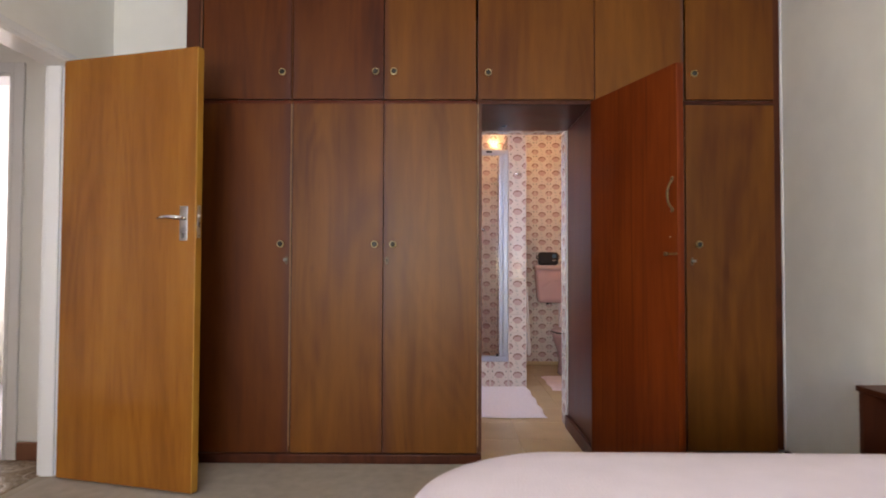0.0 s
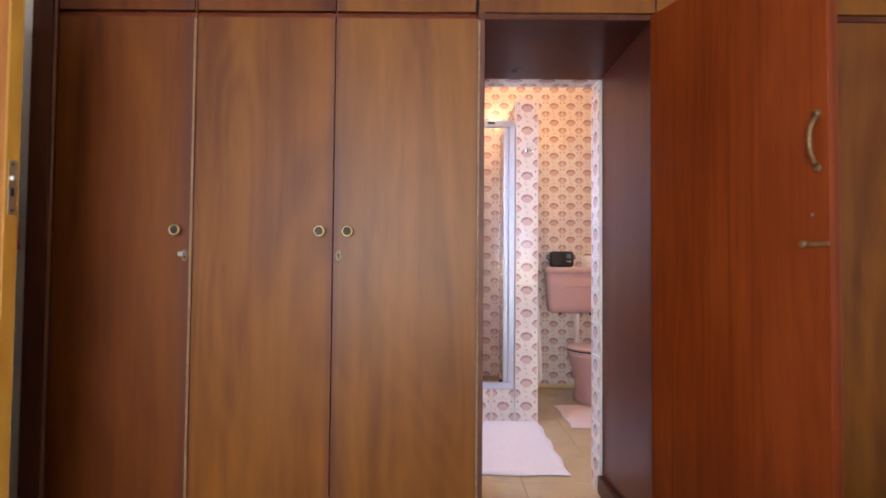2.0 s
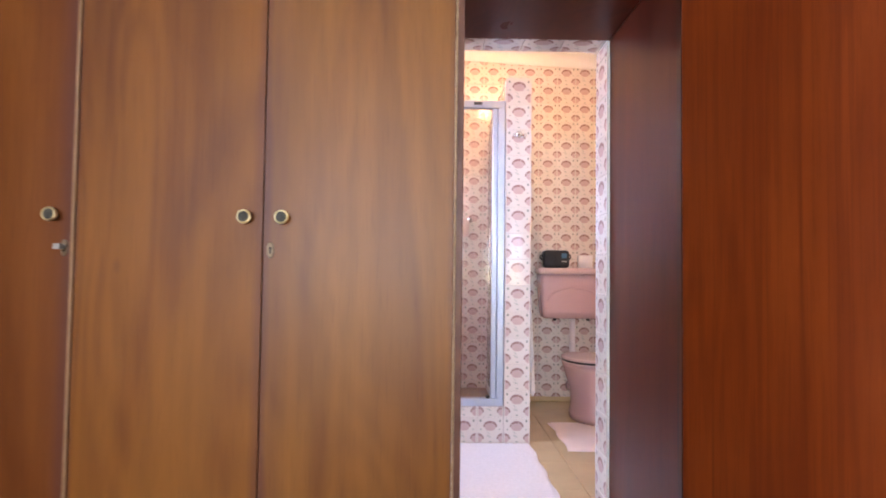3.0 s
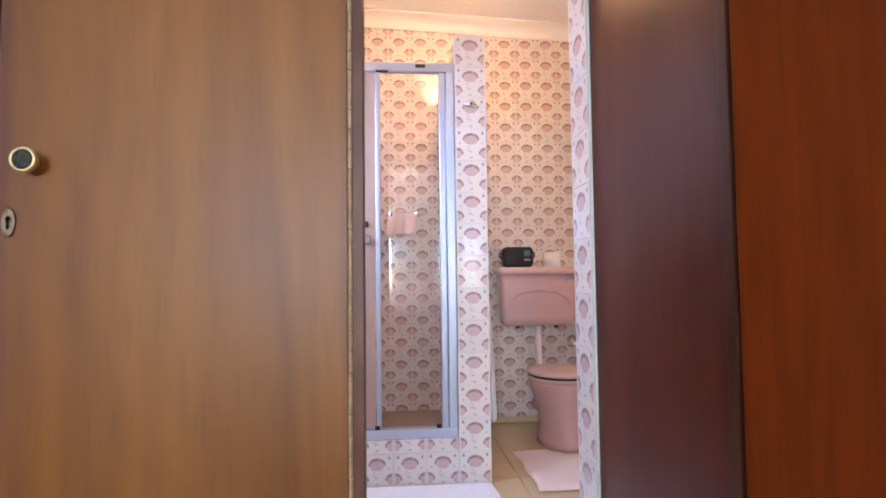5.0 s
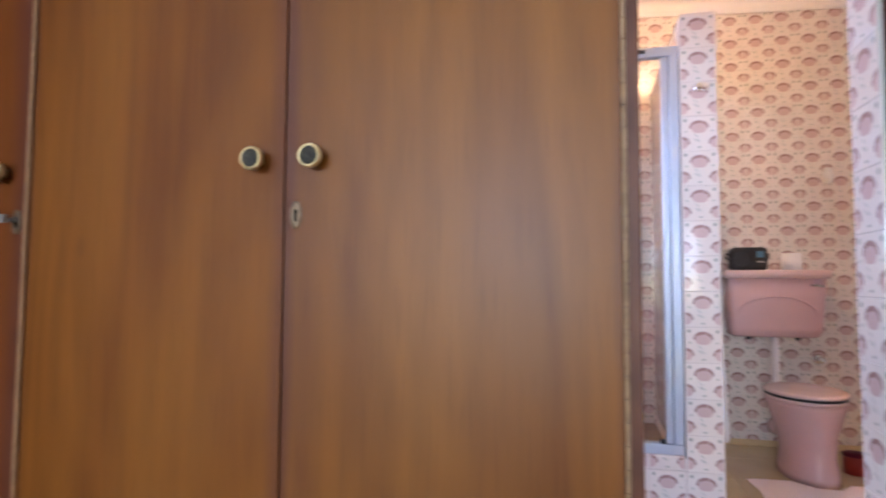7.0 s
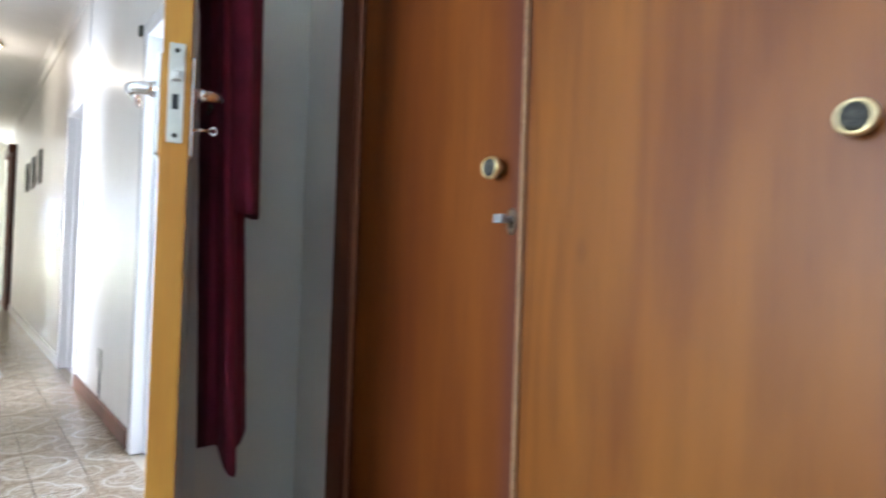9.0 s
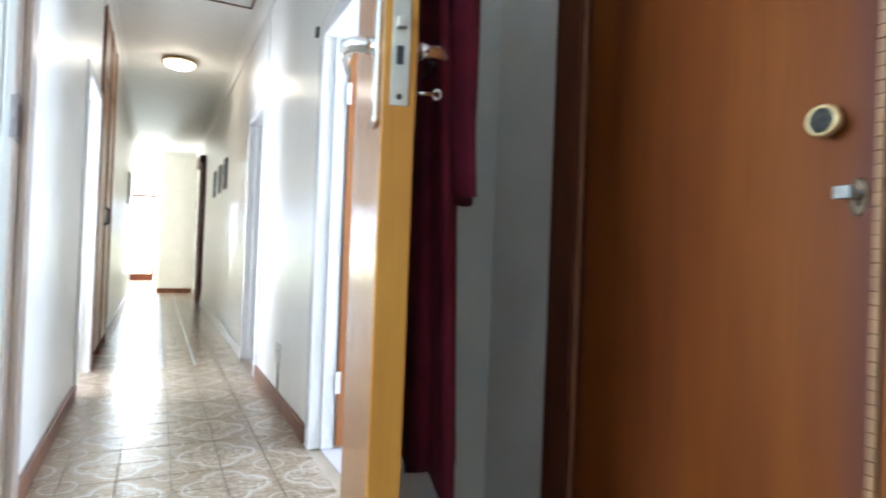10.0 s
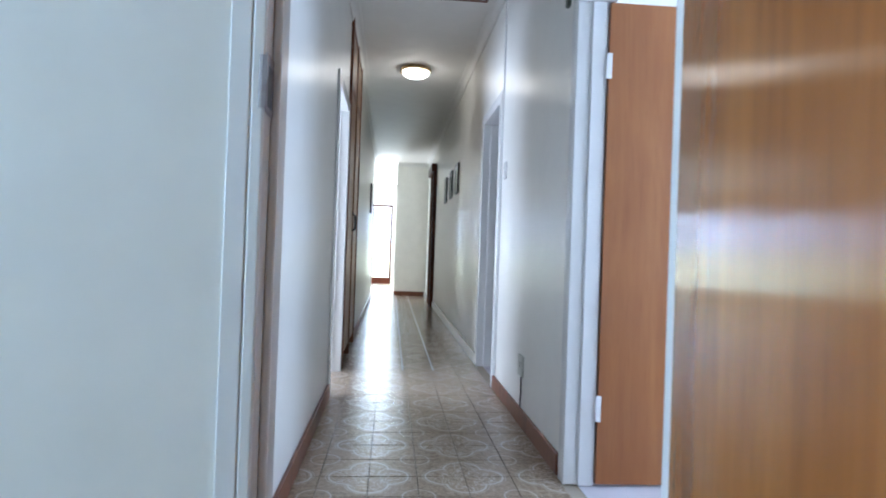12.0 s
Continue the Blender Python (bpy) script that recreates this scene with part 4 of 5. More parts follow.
bm = lathe([(0, 0), (0.010, 0), (0.010, 0.010), (0.022, 0.014), (0.024, 0.026), (0.018, 0.034), (0, 0.036)], 8, None, pose(0.942, -0.004, 1.175, 90, 0, 0))
part("door_knob", bm, plain("grey_plastic", (0.30, 0.29, 0.26), 0.4, var=0.1), sh, "grey ribbed plastic knob")
part("roller_track", bx(0.990, 1.050, -0.020, -0.0165, Z1 - 0.052, Z1 - 0.040), BLACK, sh, "black plastic roller guide")
part("catch", bx(0.930, 0.950, -0.018, -0.004, 1.235, 1.265), BLACK, sh, bevel=0.002)
part("pane", bx(1.011, 1.299, 0.0, 0.005, Z0 + 0.046, Z1 - 0.046), GLASS, sh, "clear glass pane")
part("pane", bx(0.37, 0.904, 0.0, 0.005, Z0 + 0.046, Z1 - 0.046), GLASS, sh, "clear glass pane")
for x in (0.995, 1.29):
    part("corner_block", bx(x - 0.018, x + 0.006, -0.022, -0.017, Z0 + 0.045, Z0 + 0.065), BLACK, sh)

# mixer and flannel in the shower
mx = thing("shower_mixer", (1.14, BY1 - 0.008, 1.42), "chrome shower mixer tap on the tiled wall", "tap")
part("body", tube([(-0.09, -0.05, 0), (0.09, -0.05, 0)], 0.013, 14), CHROME, mx, "", True)
for x in (-0.085, 0.085):
    part("inlet", tube([(x, 0, 0), (x, -0.05, 0)], 0.014, 12), CHROME, mx, "", True)
    part("tap_handle", lathe([(0, 0), (0.022, 0), (0.026, 0.012), (0.018, 0.032), (0, 0.036)], 8, None, pose(x * 1.02, -0.06, 0, 90, 0, 0)), CHROME, mx)
fl = thing("face_cloth", (1.14, BY1 - 0.075, 1.43), "pink face cloth draped over the shower mixer", "cloth")
secs = []
for t in (0.0, 0.25, 0.5, 0.75, 1.0):
    front = [(-0.105 - 0.02 * t + 0.19 * i / 8 * (1 + 0.1 * t), -0.022 - 0.006 * math.sin(i * 1.9 + 1) * t, -(0.15 - 0.012 * i / 8) * t - 0.006 * math.sin(i * 1.3) * t) for i in range(9)]
    secs.append(front + [(p[0], p[1] + 0.012, p[2]) for p in reversed(front)])
bm = loft(secs)
bmesh.ops.recalc_face_normals(bm, faces=bm.faces)
part("cloth", bm, plain("pink_cotton", (0.74, 0.58, 0.55), 0.9, var=0.06, bump=0.6, bscale=300), fl, bevel=0.006)

# hook on the pier
hk = thing("robe_hook", (1.456, 5.827, 1.835), "chrome double robe hook on the tiled pier", "hook")
part("plate", lathe([(0, 0), (0.02, 0), (0.017, 0.006), (0, 0.008)], 20, None, pose(0, 0, 0.01, 90, 0, 0)), CHROME, hk, "", True)
for s in (-1, 1):
    part("prong", tube([(0, -0.006, 0.01), (s * 0.014, -0.022, -0.012), (s * 0.028, -0.03, -0.014), (s * 0.034, -0.032, 0.008)], 0.004, 8), CHROME, hk, "", True)

# cistern
cist = thing("cistern", (2.025, 6.995, 0), "pink ceramic toilet cistern on the tiled wall", "cistern")
secs = []
for z, w, d in ((0.665, 0.43, 0.15), (0.675, 0.465, 0.17), (0.72, 0.485, 0.185), (0.90, 0.515, 0.20), (1.005, 0.525, 0.21)):
    secs.append([(p[0], p[1] - d / 2 - 0.006, p[2]) for p in rrect(0, 0, w, d, 0.03, z)])
tank = part("tank", loft(secs), PINK, cist, "", True)
secs = []
for z, w, d in ((1.003, 0.53, 0.22), (1.010, 0.555, 0.235), (1.045, 0.56, 0.238), (1.052, 0.545, 0.23)):
    secs.append([(p[0], p[1] - d / 2 - 0.004, p[2]) for p in rrect(0, 0, w, d, 0.025, z)])
part("lid", loft(secs), plain("pale_pink_ceramic", (0.72, 0.52, 0.50), 0.1, var=0.02, coat=0.5), cist, "paler pink cistern lid", True)
arc = [(0.20 * math.cos(q), -0.212 + 0.006 * abs(math.cos(q)), 0.80 + 0.10 * math.sin(q)) for q in (math.pi * i / 20 for i in range(21))]
part("relief", tube(arc, 0.005, 8), PINK, cist, "raised arch on the front", True)
bm = tube([(0.175, -0.21, 0.965), (0.175, -0.24, 0.965), (0.225, -0.245, 0.962)], [0.009, 0.008, 0.006], 10)
part("flush_lever", bm, CHROME, cist, "chrome flush lever", True)
for x in (-0.13, 0.13):
    part("bolt", lathe([(0, 0), (0.014, 0), (0.014, 0.02), (0, 0.02)], 6, None, Matrix.Translation((x, -0.10, 0.645))), BLACK, cist)
part("flush_pipe", tube([(0, -0.13, 0.67), (0, -0.13, 0.45), (0, -0.15, 0.36), (0, -0.20, 0.33)], 0.023, 14), plain("white_pipe", (0.72, 0.68, 0.70), 0.3, var=0.02), cist, "white plastic flush pipe", True)

# radio and toilet roll on the cistern
rad = thing("radio", (1.895, 6.88, 1.052), "small black portable radio on the cistern lid", "radio")
secs = [[(p[0], y, p[1] + 0.068) for p in rrect(0, 0, w, h, 0.028, 0)] for y, w, h in ((0.045, 0.19, 0.125), (0.04, 0.20, 0.135), (-0.04, 0.20, 0.135), (-0.047, 0.19, 0.125))]
bm = loft(secs)
bmesh.ops.recalc_face_normals(bm, faces=bm.faces)
body = part("body", bm, BLACK, rad, "", True)
for s in (-1, 1):
    part("strap_lug", tube([(s * 0.098, 0, 0.09), (s * 0.118, 0, 0.10), (s * 0.118, 0, 0.075), (s * 0.10, 0, 0.06)], 0.006, 8), BLACK, rad, "", True)
part("speaker_grille", lathe([(0, 0), (0.042, 0), (0.042, 0.002), (0.038, 0.001), (0, 0.001)], 28, None, pose(-0.045, -0.047, 0.066, 90, 0, 0)), plain("dark_mesh", (0.02, 0.02, 0.022), 0.7, var=0.4, scale=300), rad)
part("display", bx(0.038, 0.078, -0.0495, -0.047, 0.075, 0.112), plain("bluish_display", (0.10, 0.22, 0.32), 0.1, var=0.1), rad, "small bluish glossy display")
for i in range(3):
    part("button", bx(0.040 + i * 0.014, 0.050 + i * 0.014, -0.0495, -0.047, 0.045, 0.055), STEEL, rad)
tr = thing("toilet_roll", (2.125, 6.87, 1.052), "white toilet roll standing on the cistern lid", "toilet roll")
part("roll", lathe([(0.02, 0), (0.057, 0), (0.057, 0.10), (0.02, 0.10), (0.02, 0)], 28), TOWEL, tr, "", True)
part("core", lathe([(0.0185, 0), (0.0195, 0), (0.0195, 0.1), (0.0185, 0.1), (0.0185, 0)], 20), W_SKIRT, tr)

# toilet
wc = thing("toilet", (2.055, 6.50, 0), "pink ceramic toilet with a closed pink seat", "toilet")


def egg(w, l, z, y=0.0, k=32, sq=1.0):
    return [(w / 2 * math.cos(a), y + l / 2 * math.sin(a) * (1.06 if math.sin(a) < 0 else 0.92), z) for a in (2 * math.pi * i / k for i in range(k))]


part("bowl", loft([egg(0.26, 0.50, 0.0, 0.0), egg(0.255, 0.49, 0.035, 0.0), egg(0.235, 0.44, 0.12, 0.0), egg(0.26, 0.42, 0.21, 0.0), egg(0.320, 0.45, 0.30, 0.0), egg(0.355, 0.47, 0.36, 0.0), egg(0.36, 0.475, 0.378, 0.0)]), PINK, wc, "", True)
part("outlet", tube([(0, 0.20, 0.20), (0, 0.32, 0.20), (0, 0.42, 0.14), (0, 0.48, 0.13)], [0.06, 0.055, 0.055, 0.055], 18), PINK, wc, "", True)
part("seat", loft([egg(0.36, 0.465, 0.383), egg(0.372, 0.48, 0.386), egg(0.372, 0.48, 0.396), egg(0.36, 0.468, 0.400)]), plain("pink_plastic_seat", (0.76, 0.57, 0.55), 0.25, var=0.02), wc, "", True)
part("lid", loft([egg(0.365, 0.47, 0.412), egg(0.378, 0.486, 0.415), egg(0.376, 0.484, 0.427), egg(0.33, 0.44, 0.433), egg(0.15, 0.20, 0.436)]), plain("pink_plastic_lid", (0.78, 0.60, 0.58), 0.22, var=0.02), wc, "closed pink plastic lid", True)
for s in (-1, 1):
    part("seat_hinge", tube([(s * 0.07 - 0.02, 0.215, 0.40), (s * 0.07 + 0.02, 0.215, 0.40)], 0.011, 12), CHROME, wc, "", True)
# black ring filling the slit: painted shade between seat and lid
part("dark_gap", loft([egg(0.368, 0.475, 0.3995), egg(0.368, 0.475, 0.4125)]), BLACK, wc)

vl = thing("stop_valve", (2.29, 6.99, 0.53), "chrome stop valve on the tiled wall", "valve")
part("rosette", lathe([(0, 0), (0.03, 0), (0.024, 0.01), (0, 0.012)], 18, None, pose(0, 0, 0, 90, 0, 0)), CHROME, vl, "", True)
part("valve_body", tube([(0, -0.01, 0), (0, -0.06, 0)], 0.013, 12), CHROME, vl, "", True)
part("valve_handle", lathe([(0, 0), (0.02, 0), (0.024, 0.01), (0.018, 0.018), (0, 0.02)], 6, None, pose(0, -0.055, 0, 90, 0, 0)), CHROME, vl)
rb = thing("red_tin", (2.305, 6.56, 0), "small dark red tin on the floor beside the toilet", "tin")
part("body", lathe([(0, 0), (0.058, 0), (0.060, 0.004), (0.060, 0.085), (0.056, 0.090), (0, 0.090)], 22), plain("dark_red_enamel", (0.30, 0.02, 0.015), 0.35, var=0.2), rb, "", True)
part("lid", lathe([(0, 0.0905), (0.061, 0.0905), (0.061, 0.102), (0, 0.104)], 22), MAROON, rb, "", True)
af = thing("air_freshener", (2.37, 6.975, 1.62), "small white air freshener on the tiled wall", "air freshener")
part("body", lathe([(0, -0.05), (0.022, -0.045), (0.032, 0), (0.022, 0.045), (0, 0.05)], 18), GLOSSW, af, "", True)

# towel on the pier's side
tw = thing("hand_towel", (1.552, 6.10, 0), "white towel hanging on the tiled pier", "towel")
part("cloth", drape(0.0, 0, 0.045, 0.20, 0.26, 0.86, 12, 5, 0.45, (0.012, 0), rows=12, hem=0.02), TOWEL, tw, "", True)
part("towel_ring", tube([(-0.022, 0.0, 0.88), (0.0, 0.0, 0.88), (0.012, 0.0, 0.87)], 0.006, 8), CHROME, tw, "", True)


def mat_sheet(x0, x1, y0, y1, hole=None, seed=1):
    """A thick cotton mat, with slightly wavy edges; with a bay cut out for the toilet's foot."""
    rnd = random.Random(seed)
    bm = bmesh.new()
    nx, ny = int((x1 - x0) / 0.02), int((y1 - y0) / 0.02)
    grid = {}
    for i in range(nx + 1):
        for j in range(ny + 1):
            x, y = x0 + (x1 - x0) * i / nx, y0 + (y1 - y0) * j / ny
            ex = 0.006 * math.sin(y * 21 + seed) if i in (0, nx) else 0
            ey = 0.007 * math.sin(x * 17 + seed) if j in (0, ny) else 0
            if hole and math.hypot((x - hole[0]) / hole[2], (y - hole[1]) / hole[3]) < 1:
                continue
            z = 0.004 if i in (0, nx) or j in (0, ny) else 0.014 + rnd.uniform(-0.0015, 0.0015)
            grid[i, j] = bm.verts.new((x + ex, y + ey, z))
    for i in range(nx):
        for j in range(ny):
            k = [(i, j), (i + 1, j), (i + 1, j + 1), (i, j + 1)]
            if all(q in grid for q in k):
                bm.faces.new([grid[q] for q in k])
    return bm


bmat = thing("bath_mat", (0, 0, 0.002), "white cotton bath mat before the shower", "bath mat")
part("cotton_mat", mat_sheet(0.75, 1.535, 4.80, 5.82, None, 2), TOWEL, bmat, "", True)
rug = thing("toilet_rug", (0, 0, 0.002), "pale pink rug round the toilet foot", "rug")
part("cotton_rug", mat_sheet(1.735, 2.38, 5.69, 6.31, (2.055, 6.47, 0.15, 0.26), 5), plain("pale_pink_towelling", (0.86, 0.74, 0.72), 0.95, var=0.04, bump=0.5, bscale=420), rug, "", True)

# bathroom ceiling lamp
bl = thing("ceiling_lamp", (1.42, 6.02, BZ), "round white glass ceiling lamp, lit warm", "ceiling lamp")
part("base", lathe([(0, 0), (0.10, 0), (0.10, -0.02), (0, -0.025)], 28), GLOSSW, bl, "", True)
sd = part("shade", lathe([(0.092, -0.021), (0.115, -0.06), (0.11, -0.10), (0.06, -0.135), (0, -0.145)], 28), emit("warm_lamp_glass", (1.0, 0.72, 0.42), 7.0), bl, "lit warm glass shade", True)
sd.visible_shadow = False

# ---- hall ----
hl = thing("ceiling_lamp", (-6.28, 3.33, HZ), "round glass hall ceiling lamp with brass rim, lit", "ceiling lamp")
part("rim", lathe([(0, 0), (0.15, 0), (0.165, -0.02), (0.165, -0.035), (0.14, -0.035), (0, -0.035)], 32), BRASS, hl, "dull brass rim", True)
sd = part("shade", lathe([(0.145, -0.036), (0.135, -0.065), (0.09, -0.09), (0, -0.10)], 32), LAMPGLASS, hl, "lit frosted glass shade", True)
sd.visible_shadow = False
for k in range(3):
    a = 2 * math.pi * k / 3 + 0.4
    part("clip", bx(-0.012, 0.012, -0.01, 0.01, -0.05, -0.03, None, pose(0.155 * math.cos(a), 0.155 * math.sin(a), 0, 0, 0, math.degrees(a))), BRASS, hl)

ld = thing("side_room_door", (-2.49, HY1 + 0.118, 0), "open orange-brown wooden door in the hall side room", "door", rz=89)
part("leaf", bx(0, 0.75, -0.0, 0.04, 0.012, 2.05), wood("orange_door_veneer", (0.27, 0.098, 0.026), (0.41, 0.170, 0.046), 0.35, contrast=0.3, figure=0.04, lines=0.1), ld, bevel=0.001)
for z in (0.33, 1.78):
    part("hinge", bx(-0.014, 0.012, -0.004, 0.0005, z - 0.055, z + 0.055), GLOSSW, ld, "white painted butt hinge", bevel=0.002)
pd = thing("far_side_door", (-5.06, HY1 + 0.118, 0), "white painted door standing open in the far doorway", "door", rz=80)
part("leaf", bx(0, 0.72, -0.0, 0.04, 0.012, 2.06), GLOSSW, pd, bevel=0.001)
cb = thing("hall_cupboard", (0, HY0, 0), "built-in hall cupboard with light wooden doors", "cupboard")
CW = wood("light_cupboard_wood", (0.34, 0.17, 0.06), (0.50, 0.28, 0.11), 0.3)
part("carcass", bx(-6.28, -4.92, -0.45, -0.03, 0, 2.85), W_SKIRT, cb)
for x0, x1 in ((-6.30, -6.25), (-5.62, -5.58), (-4.95, -4.90)):
    part("stile", bx(x0, x1, -0.03, 0.022, 0.0, 2.86), W_SKIRT, cb, bevel=0.003)
for x0, x1 in ((-6.25, -5.62), (-5.58, -4.95)):
    for z0, z1 in ((0.10, 2.30), (2.36, 2.80)):
        d = part("cupboard_door", bx(x0 + 0.003, x1 - 0.003, -0.02, 0.012, z0, z1), CW, cb, bevel=0.002)
    part("rail", bx(x0, x1, -0.03, 0.016, 2.305, 2.355), W_SKIRT, cb)
    part("rail", bx(x0, x1, -0.03, 0.016, 2.805, 2.86), W_SKIRT, cb)
for x in (-5.66, -5.54):
    part("pull_handle", tube([(x, 0.012, 1.14), (x, 0.04, 1.16), (x, 0.04, 1.28), (x, 0.012, 1.30)], 0.007, 8), BLACK, cb, "dark pull handle", True)


def picture(x, y, z, side, w, h, label, a, b_):
    t = thing("picture", (x, y, z), label, "picture", "pictures in the hall")
    s = side
    def b2(x0, x1, d0, d1, z0, z1):
        lo, hi = sorted((s * d0, s * d1))
        return bx(x0, x1, lo, hi, z0, z1)
    fr = part("picture_frame", b2(-w / 2, w / 2, 0.0, 0.012, -h / 2, h / 2), BLACK, t, "", bevel=0.002)
    for q in (b2(-w / 2, -w / 2 + 0.018, 0.012, 0.02, -h / 2, h / 2), b2(w / 2 - 0.018, w / 2, 0.012, 0.02, -h / 2, h / 2), b2(-w / 2 + 0.018, w / 2 - 0.018, 0.012, 0.02, h / 2 - 0.018, h / 2), b2(-w / 2 + 0.018, w / 2 - 0.018, 0.012, 0.02, -h / 2, -h / 2 + 0.018)):
        part("frame_bar", q, BLACK, t)
    part("mount", b2(-w / 2 + 0.018, w / 2 - 0.018, 0.012, 0.0135, -h / 2 + 0.018, h / 2 - 0.018), GLOSSW, t)
    part("print", b2(-w / 2 + 0.06, w / 2 - 0.06, 0.0135, 0.0145, -h / 2 + 0.07, h / 2 - 0.07), plain("print", a, 0.5, var=b_), t)


for i, x in enumerate((-7.15, -7.85, -8.6)):
    picture(x, HY1, 1.87, -1, 0.28, 0.36, "small framed picture with dark frame on the hall wall", (0.30, 0.34, 0.26), 0.5)
picture(-10.2, HY0, 1.85, 1, 0.40, 0.50, "larger dark framed picture near the hall end", (0.25, 0.2, 0.15), 0.5)

cond = thing("cable_conduit", (-4.245, HY1, 0), "thin white cable conduit on the hall wall", "conduit")
part("channel", bx(-0.009, 0.009, -0.010, 0, 0.10, 2.82), GLOSSW, cond, bevel=0.002)
hs = thing("light_switch", (-4.10, HY1, 1.55), "small white light switch on the hall wall", "light switch")
part("plate", bx(-0.04, 0.04, -0.009, 0, -0.06, 0.06), GLOSSW, hs, bevel=0.003)
part("rocker", bx(-0.012, 0.012, -0.013, -0.009, -0.014, 0.014), GLOSSW, hs)
so = thing("wall_socket", (-3.42, HY1, 0.33), "grey-white wall socket low on the hall wall", "socket")
part("plate", bx(-0.06, 0.06, -0.010, 0, -0.06, 0.06), plain("old_plastic", (0.56, 0.56, 0.50), 0.4, var=0.03), so, bevel=0.003)
for dx in (-0.02, 0.0, 0.02):
    part("pin_hole", bx(dx - 0.004, dx + 0.004, -0.0105, -0.0098, -0.01 + abs(dx), 0.004 + abs(dx)), BLACK, so)
part("cable", tube([(0.02, -0.006, -0.06), (0.025, -0.006, -0.14), (0.02, -0.008, -0.235)], 0.004, 8), so.children[0].data.materials[0], so, "", True)
sn = thing("door_stop_sensor", (-2.69, HY1, 2.13), "small dark bracket high on the hall wall", "bracket")
part("body", bx(-0.018, 0.018, -0.018, 0, -0.026, 0.026), plain("dark_metal", (0.10, 0.11, 0.08), 0.5), sn, bevel=0.003)
hat = thing("ceiling_hatch", (-4.18, 3.52, HZ), "white ceiling hatch with a dark wooden edge", "hatch")
part("panel", bx(-0.30, 0.30, -0.26, 0.26, -0.012, -0.002), CEIL, hat)
for q in (bx(-0.32, -0.30, -0.28, 0.28, -0.02, 0), bx(0.30, 0.32, -0.28, 0.28, -0.02, 0), bx(-0.30, 0.30, -0.28, -0.26, -0.02, 0), bx(-0.30, 0.30, 0.26, 0.28, -0.02, 0)):
    part("edge", q, W_SKIRT, hat)

# white strips over the far tile joints stand in for light glinting there
for y in (3.028, 3.264, 3.512):
    fix("trim_floor_joint", bx(-12.9, -4.88, y - 0.006, y + 0.006, -0.002, 0.0035), GLOSSW, "white strip for the light glinting along a hall floor joint")

# folding door near the hall end
fd = thing("folding_door", (-11.0, HY1 - 0.001, 0), "brown wooden folding door with a pelmet", "folding door")
part("pelmet", bx(-0.55, 0.45, -0.10, 0, 2.42, 2.56), W_FRAME, fd, bevel=0.004)
part("post", bx(0.36, 0.45, -0.06, 0, 0, 2.42), W_FRAME, fd)
for i in range(7):
    x = 0.30 - i * 0.07
    part("slat", bx(-0.036, 0.036, -0.005, 0.005, 0.02, 2.42, None, pose(x, -0.045, 0, 0, 0, 50 if i % 2 else -50)), W_SKIRT, fd)

# garden door at the far end
gd = thing("garden_door", (-17.32, 2.85, 0), "brown framed glass garden door, bright outside", "door")
part("frame", bx(-0.03, 0.03, -0.29, -0.23, 0, 2.30), W_FRAME, gd)
part("frame", bx(-0.03, 0.03, 0.23, 0.29, 0, 2.30), W_FRAME, gd)
part("frame", bx(-0.03, 0.03, -0.23, 0.23, 2.24, 2.30), W_FRAME, gd)
part("frame", bx(-0.03, 0.03, -0.23, 0.23, 0.0, 0.20), W_FRAME, gd)
pn = part("pane", bx(-0.004, 0.004, -0.23, 0.23, 0.20, 2.24), GLASS, gd)
pn.visible_shadow = False

# ---- tiles, last ----
FT = tile_mesh(0.1553, 0.1553, 0.003, FLOWER)
H = 0.156
# front of pier and kerb
tiles(w_pier, (1.377, 5.836, 0.0), H, (1, 0, 0), 14, 0, 1, FT, 0, H)
tiles(w_pier, (1.529, 5.830, 0.0), H, (0, 1, 0), 14, 0, 7, FT, 90, H)
tiles(w_pier, (1.381, BY1, 0.0), H, (0, -1, 0), 13, 1, 7, FT, -90, H)
kt = tile_mesh(H - 0.0008, 0.0582, 0.003, FLOWER, -0.0487)
tiles(w_hob, (1.3765, 5.836, 0.0), H, (-1, 0, 0), 1, 0, 6, FT, 0, H)
for c in range(6):
    o = new("tile", kt)
    o.parent = w_hob
    o.matrix_basis = pose(1.3765 - H * (c + 0.5), 5.836, 0.156 + 0.078)
# top of the kerb
fl_top = tile_mesh(H - 0.0015, 0.12, 0.004, FLOWER)
for c in range(6):
    o = new("tile", fl_top)
    o.parent = w_hob
    o.matrix_basis = pose(1.375 - H * (c + 0.5), 5.898, 0.2145, -90, 0, 0)
# back wall
B = 0.148
BT = tile_mesh(B - 0.0008, B - 0.0008, 0.003, FLOWER)
tiles(w_back, (BX0 + 0.10, BY1 + 0.006, 0.006), B, (1, 0, 0), 19, 0, 16, BT, 0, B)
# doorway lining
tiles(w_jamb, (BD1 + 0.006, YB + 0.141, 0.0), 0.15, (0, -1, 0), 12, 0, 1, FT, -90, H)
half = tile_mesh(0.1545, 0.05, 0.003, FLOWER)
o = new("tile", half)
o.parent = w_jamb
o.matrix_basis = pose(BD1 + 0.006, YB + 0.066, 1.90, 0, 0, -90)
for c in range(4):
    o = new("tile", tile_mesh(0.157, 0.138, 0.005, FLOWER) if c == 0 else o.data)
    o.parent = w_jamb
    o.matrix_basis = pose(BD0 + 0.080 + 0.158 * c, YB + 0.069, BDZ + 0.010, 90, 0, 0)
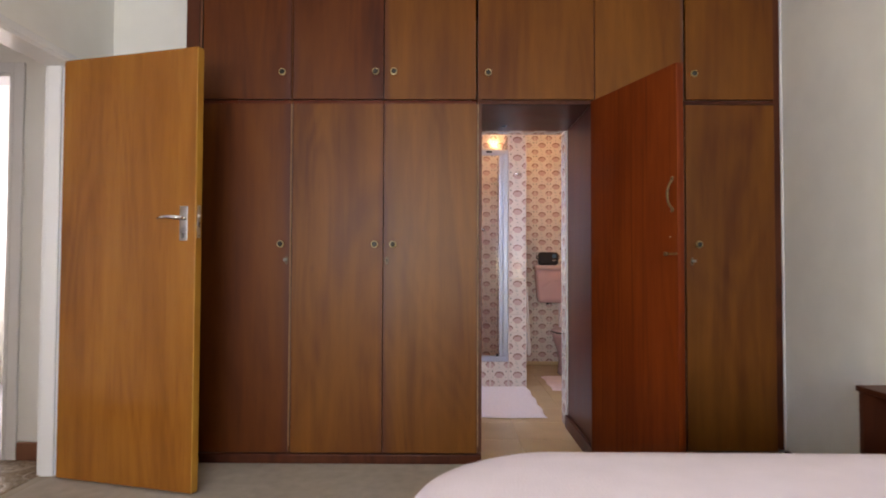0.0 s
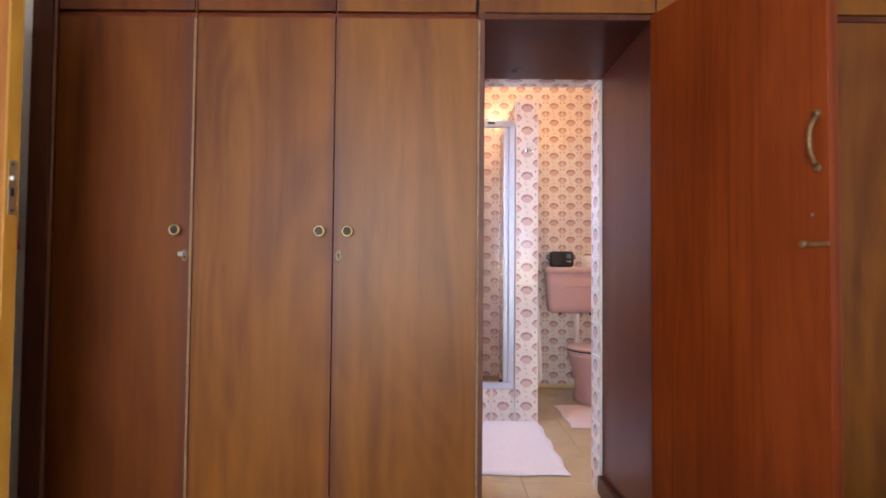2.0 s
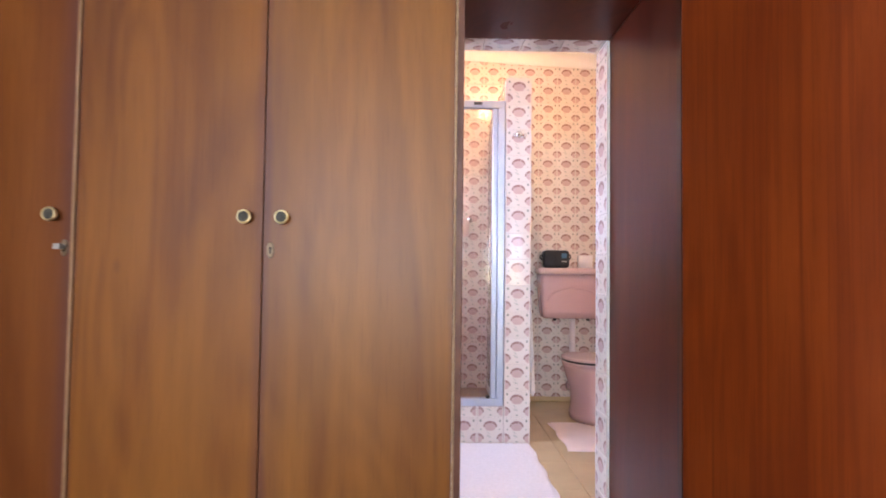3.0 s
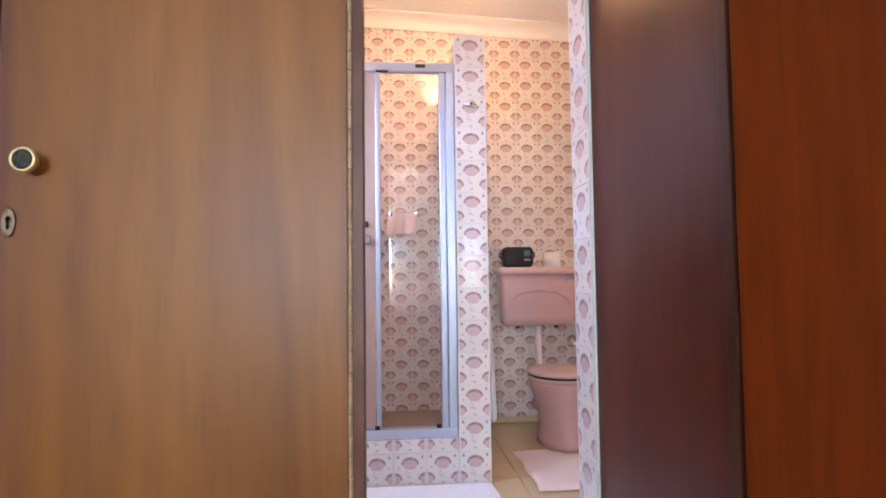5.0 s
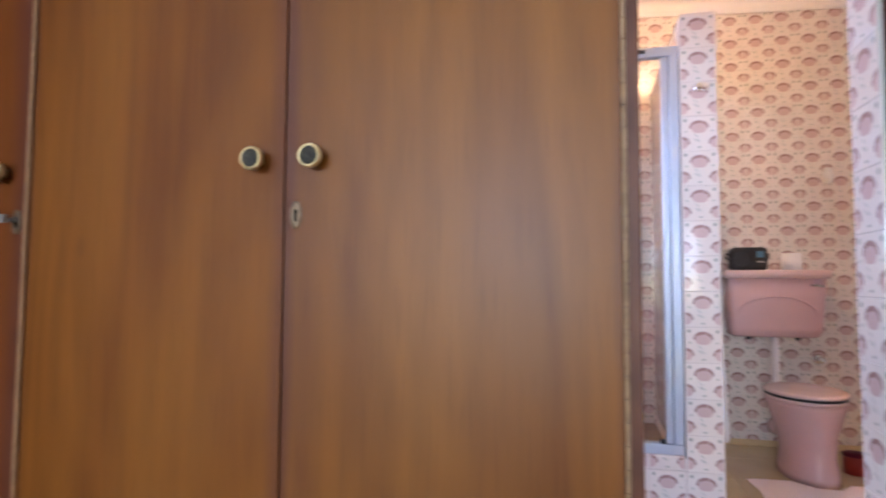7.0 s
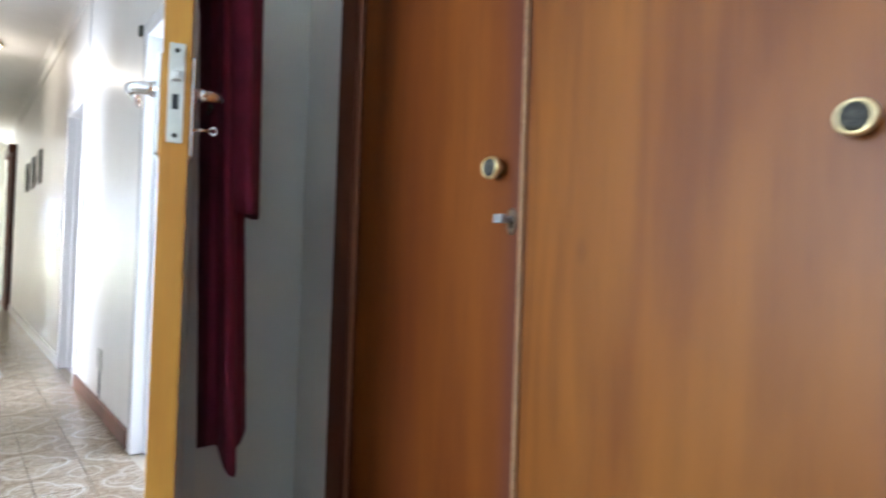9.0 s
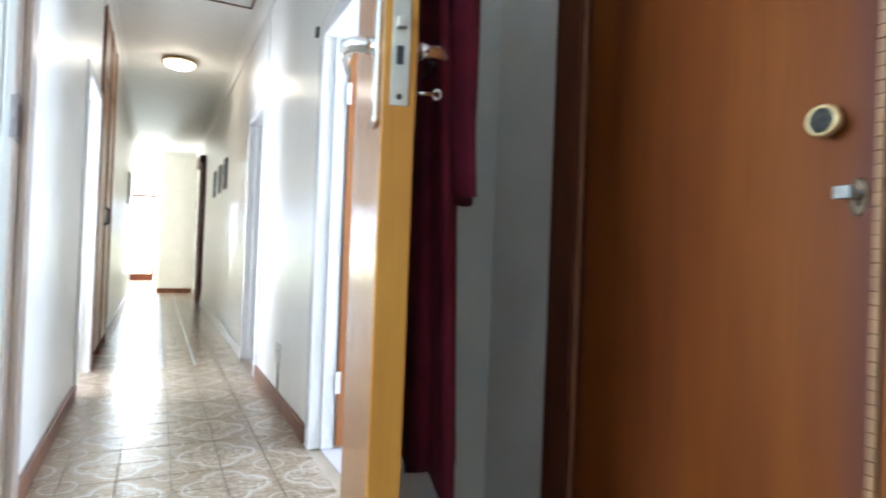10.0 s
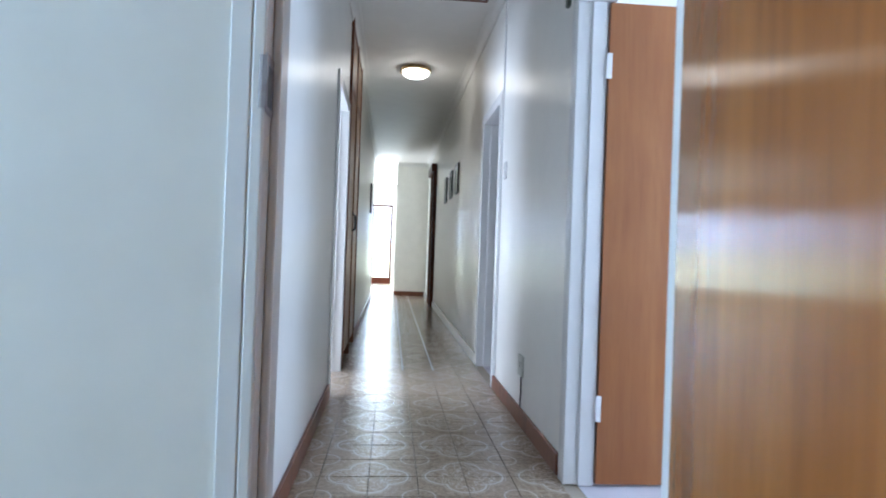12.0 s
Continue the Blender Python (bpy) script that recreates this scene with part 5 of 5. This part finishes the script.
# cream floor tiles of the bathroom and the passage
def slab(wx, wy, t, material, name="floor_tile"):
    bm = bmesh.new()
    e = 0.002
    a = [bm.verts.new((x, y, -t)) for x, y in ((-wx / 2, -wy / 2), (wx / 2, -wy / 2), (wx / 2, wy / 2), (-wx / 2, wy / 2))]
    b_ = [bm.verts.new((x, y, 0)) for x, y in ((-wx / 2 + e, -wy / 2 + e), (wx / 2 - e, -wy / 2 + e), (wx / 2 - e, wy / 2 - e), (-wx / 2 + e, wy / 2 - e))]
    bm.faces.new(b_)
    for i in range(4):
        j = (i + 1) % 4
        bm.faces.new((a[i], a[j], b_[j], b_[i]))
    me = bpy.data.meshes.new(name)
    bm.to_mesh(me)
    bm.free()
    me.materials.append(material)
    return me


bf = bpy.data.objects["floor_bathroom"]
fs = slab(0.396, 0.396, 0.006, FLOORB)
for i in range(6):
    for j in range(8):
        y, x = 3.915 + 0.398 * (j + 0.5), 0.485 + 0.398 * (i + 0.5)
        if y < YB + 0.1 and not 1.0 < x < 1.8:
            continue
        if y > BY1 - 0.05 or (x < 1.2 and y > 5.9):
            continue
        o = new("floor_tile", fs)
        o.parent = bf
        o.matrix_basis = pose(x, y, 0.0)
# scroll tiles of the hall: the nearest as parts, the rest joined
hs_mesh = slab(0.2035, 0.2035, 0.006, SCROLL)
P = 0.205
for i in range(-7, 44):
    for j in range(6):
        x, y = -2.605 - P * (i + 0.5), 2.87 - P / 2 + P * j
        if y > HY1 + 0.06:
            continue
        o = new("floor_tile", hs_mesh)
        o.parent = floor_hall
        o.matrix_basis = pose(x, y, random.uniform(0, 0.0004), random.uniform(-0.08, 0.08), random.uniform(-0.08, 0.08), 0)
bm = bmesh.new()
far = []
for i in range(44, 71):
    for j in range(-9, 6):
        x, y = -2.605 - P * (i + 0.5), 2.87 - P / 2 + P * j
        if x > -12.0 and j < 0:
            continue
        far.append((x, y))
for x, y in far:
    bx(x - 0.1017, x + 0.1017, y - 0.1017, y + 0.1017, -0.006, 0.0, bm)
tagged(part("far_floor_tiles", bm, SCROLL, floor_hall), kind="stuff")
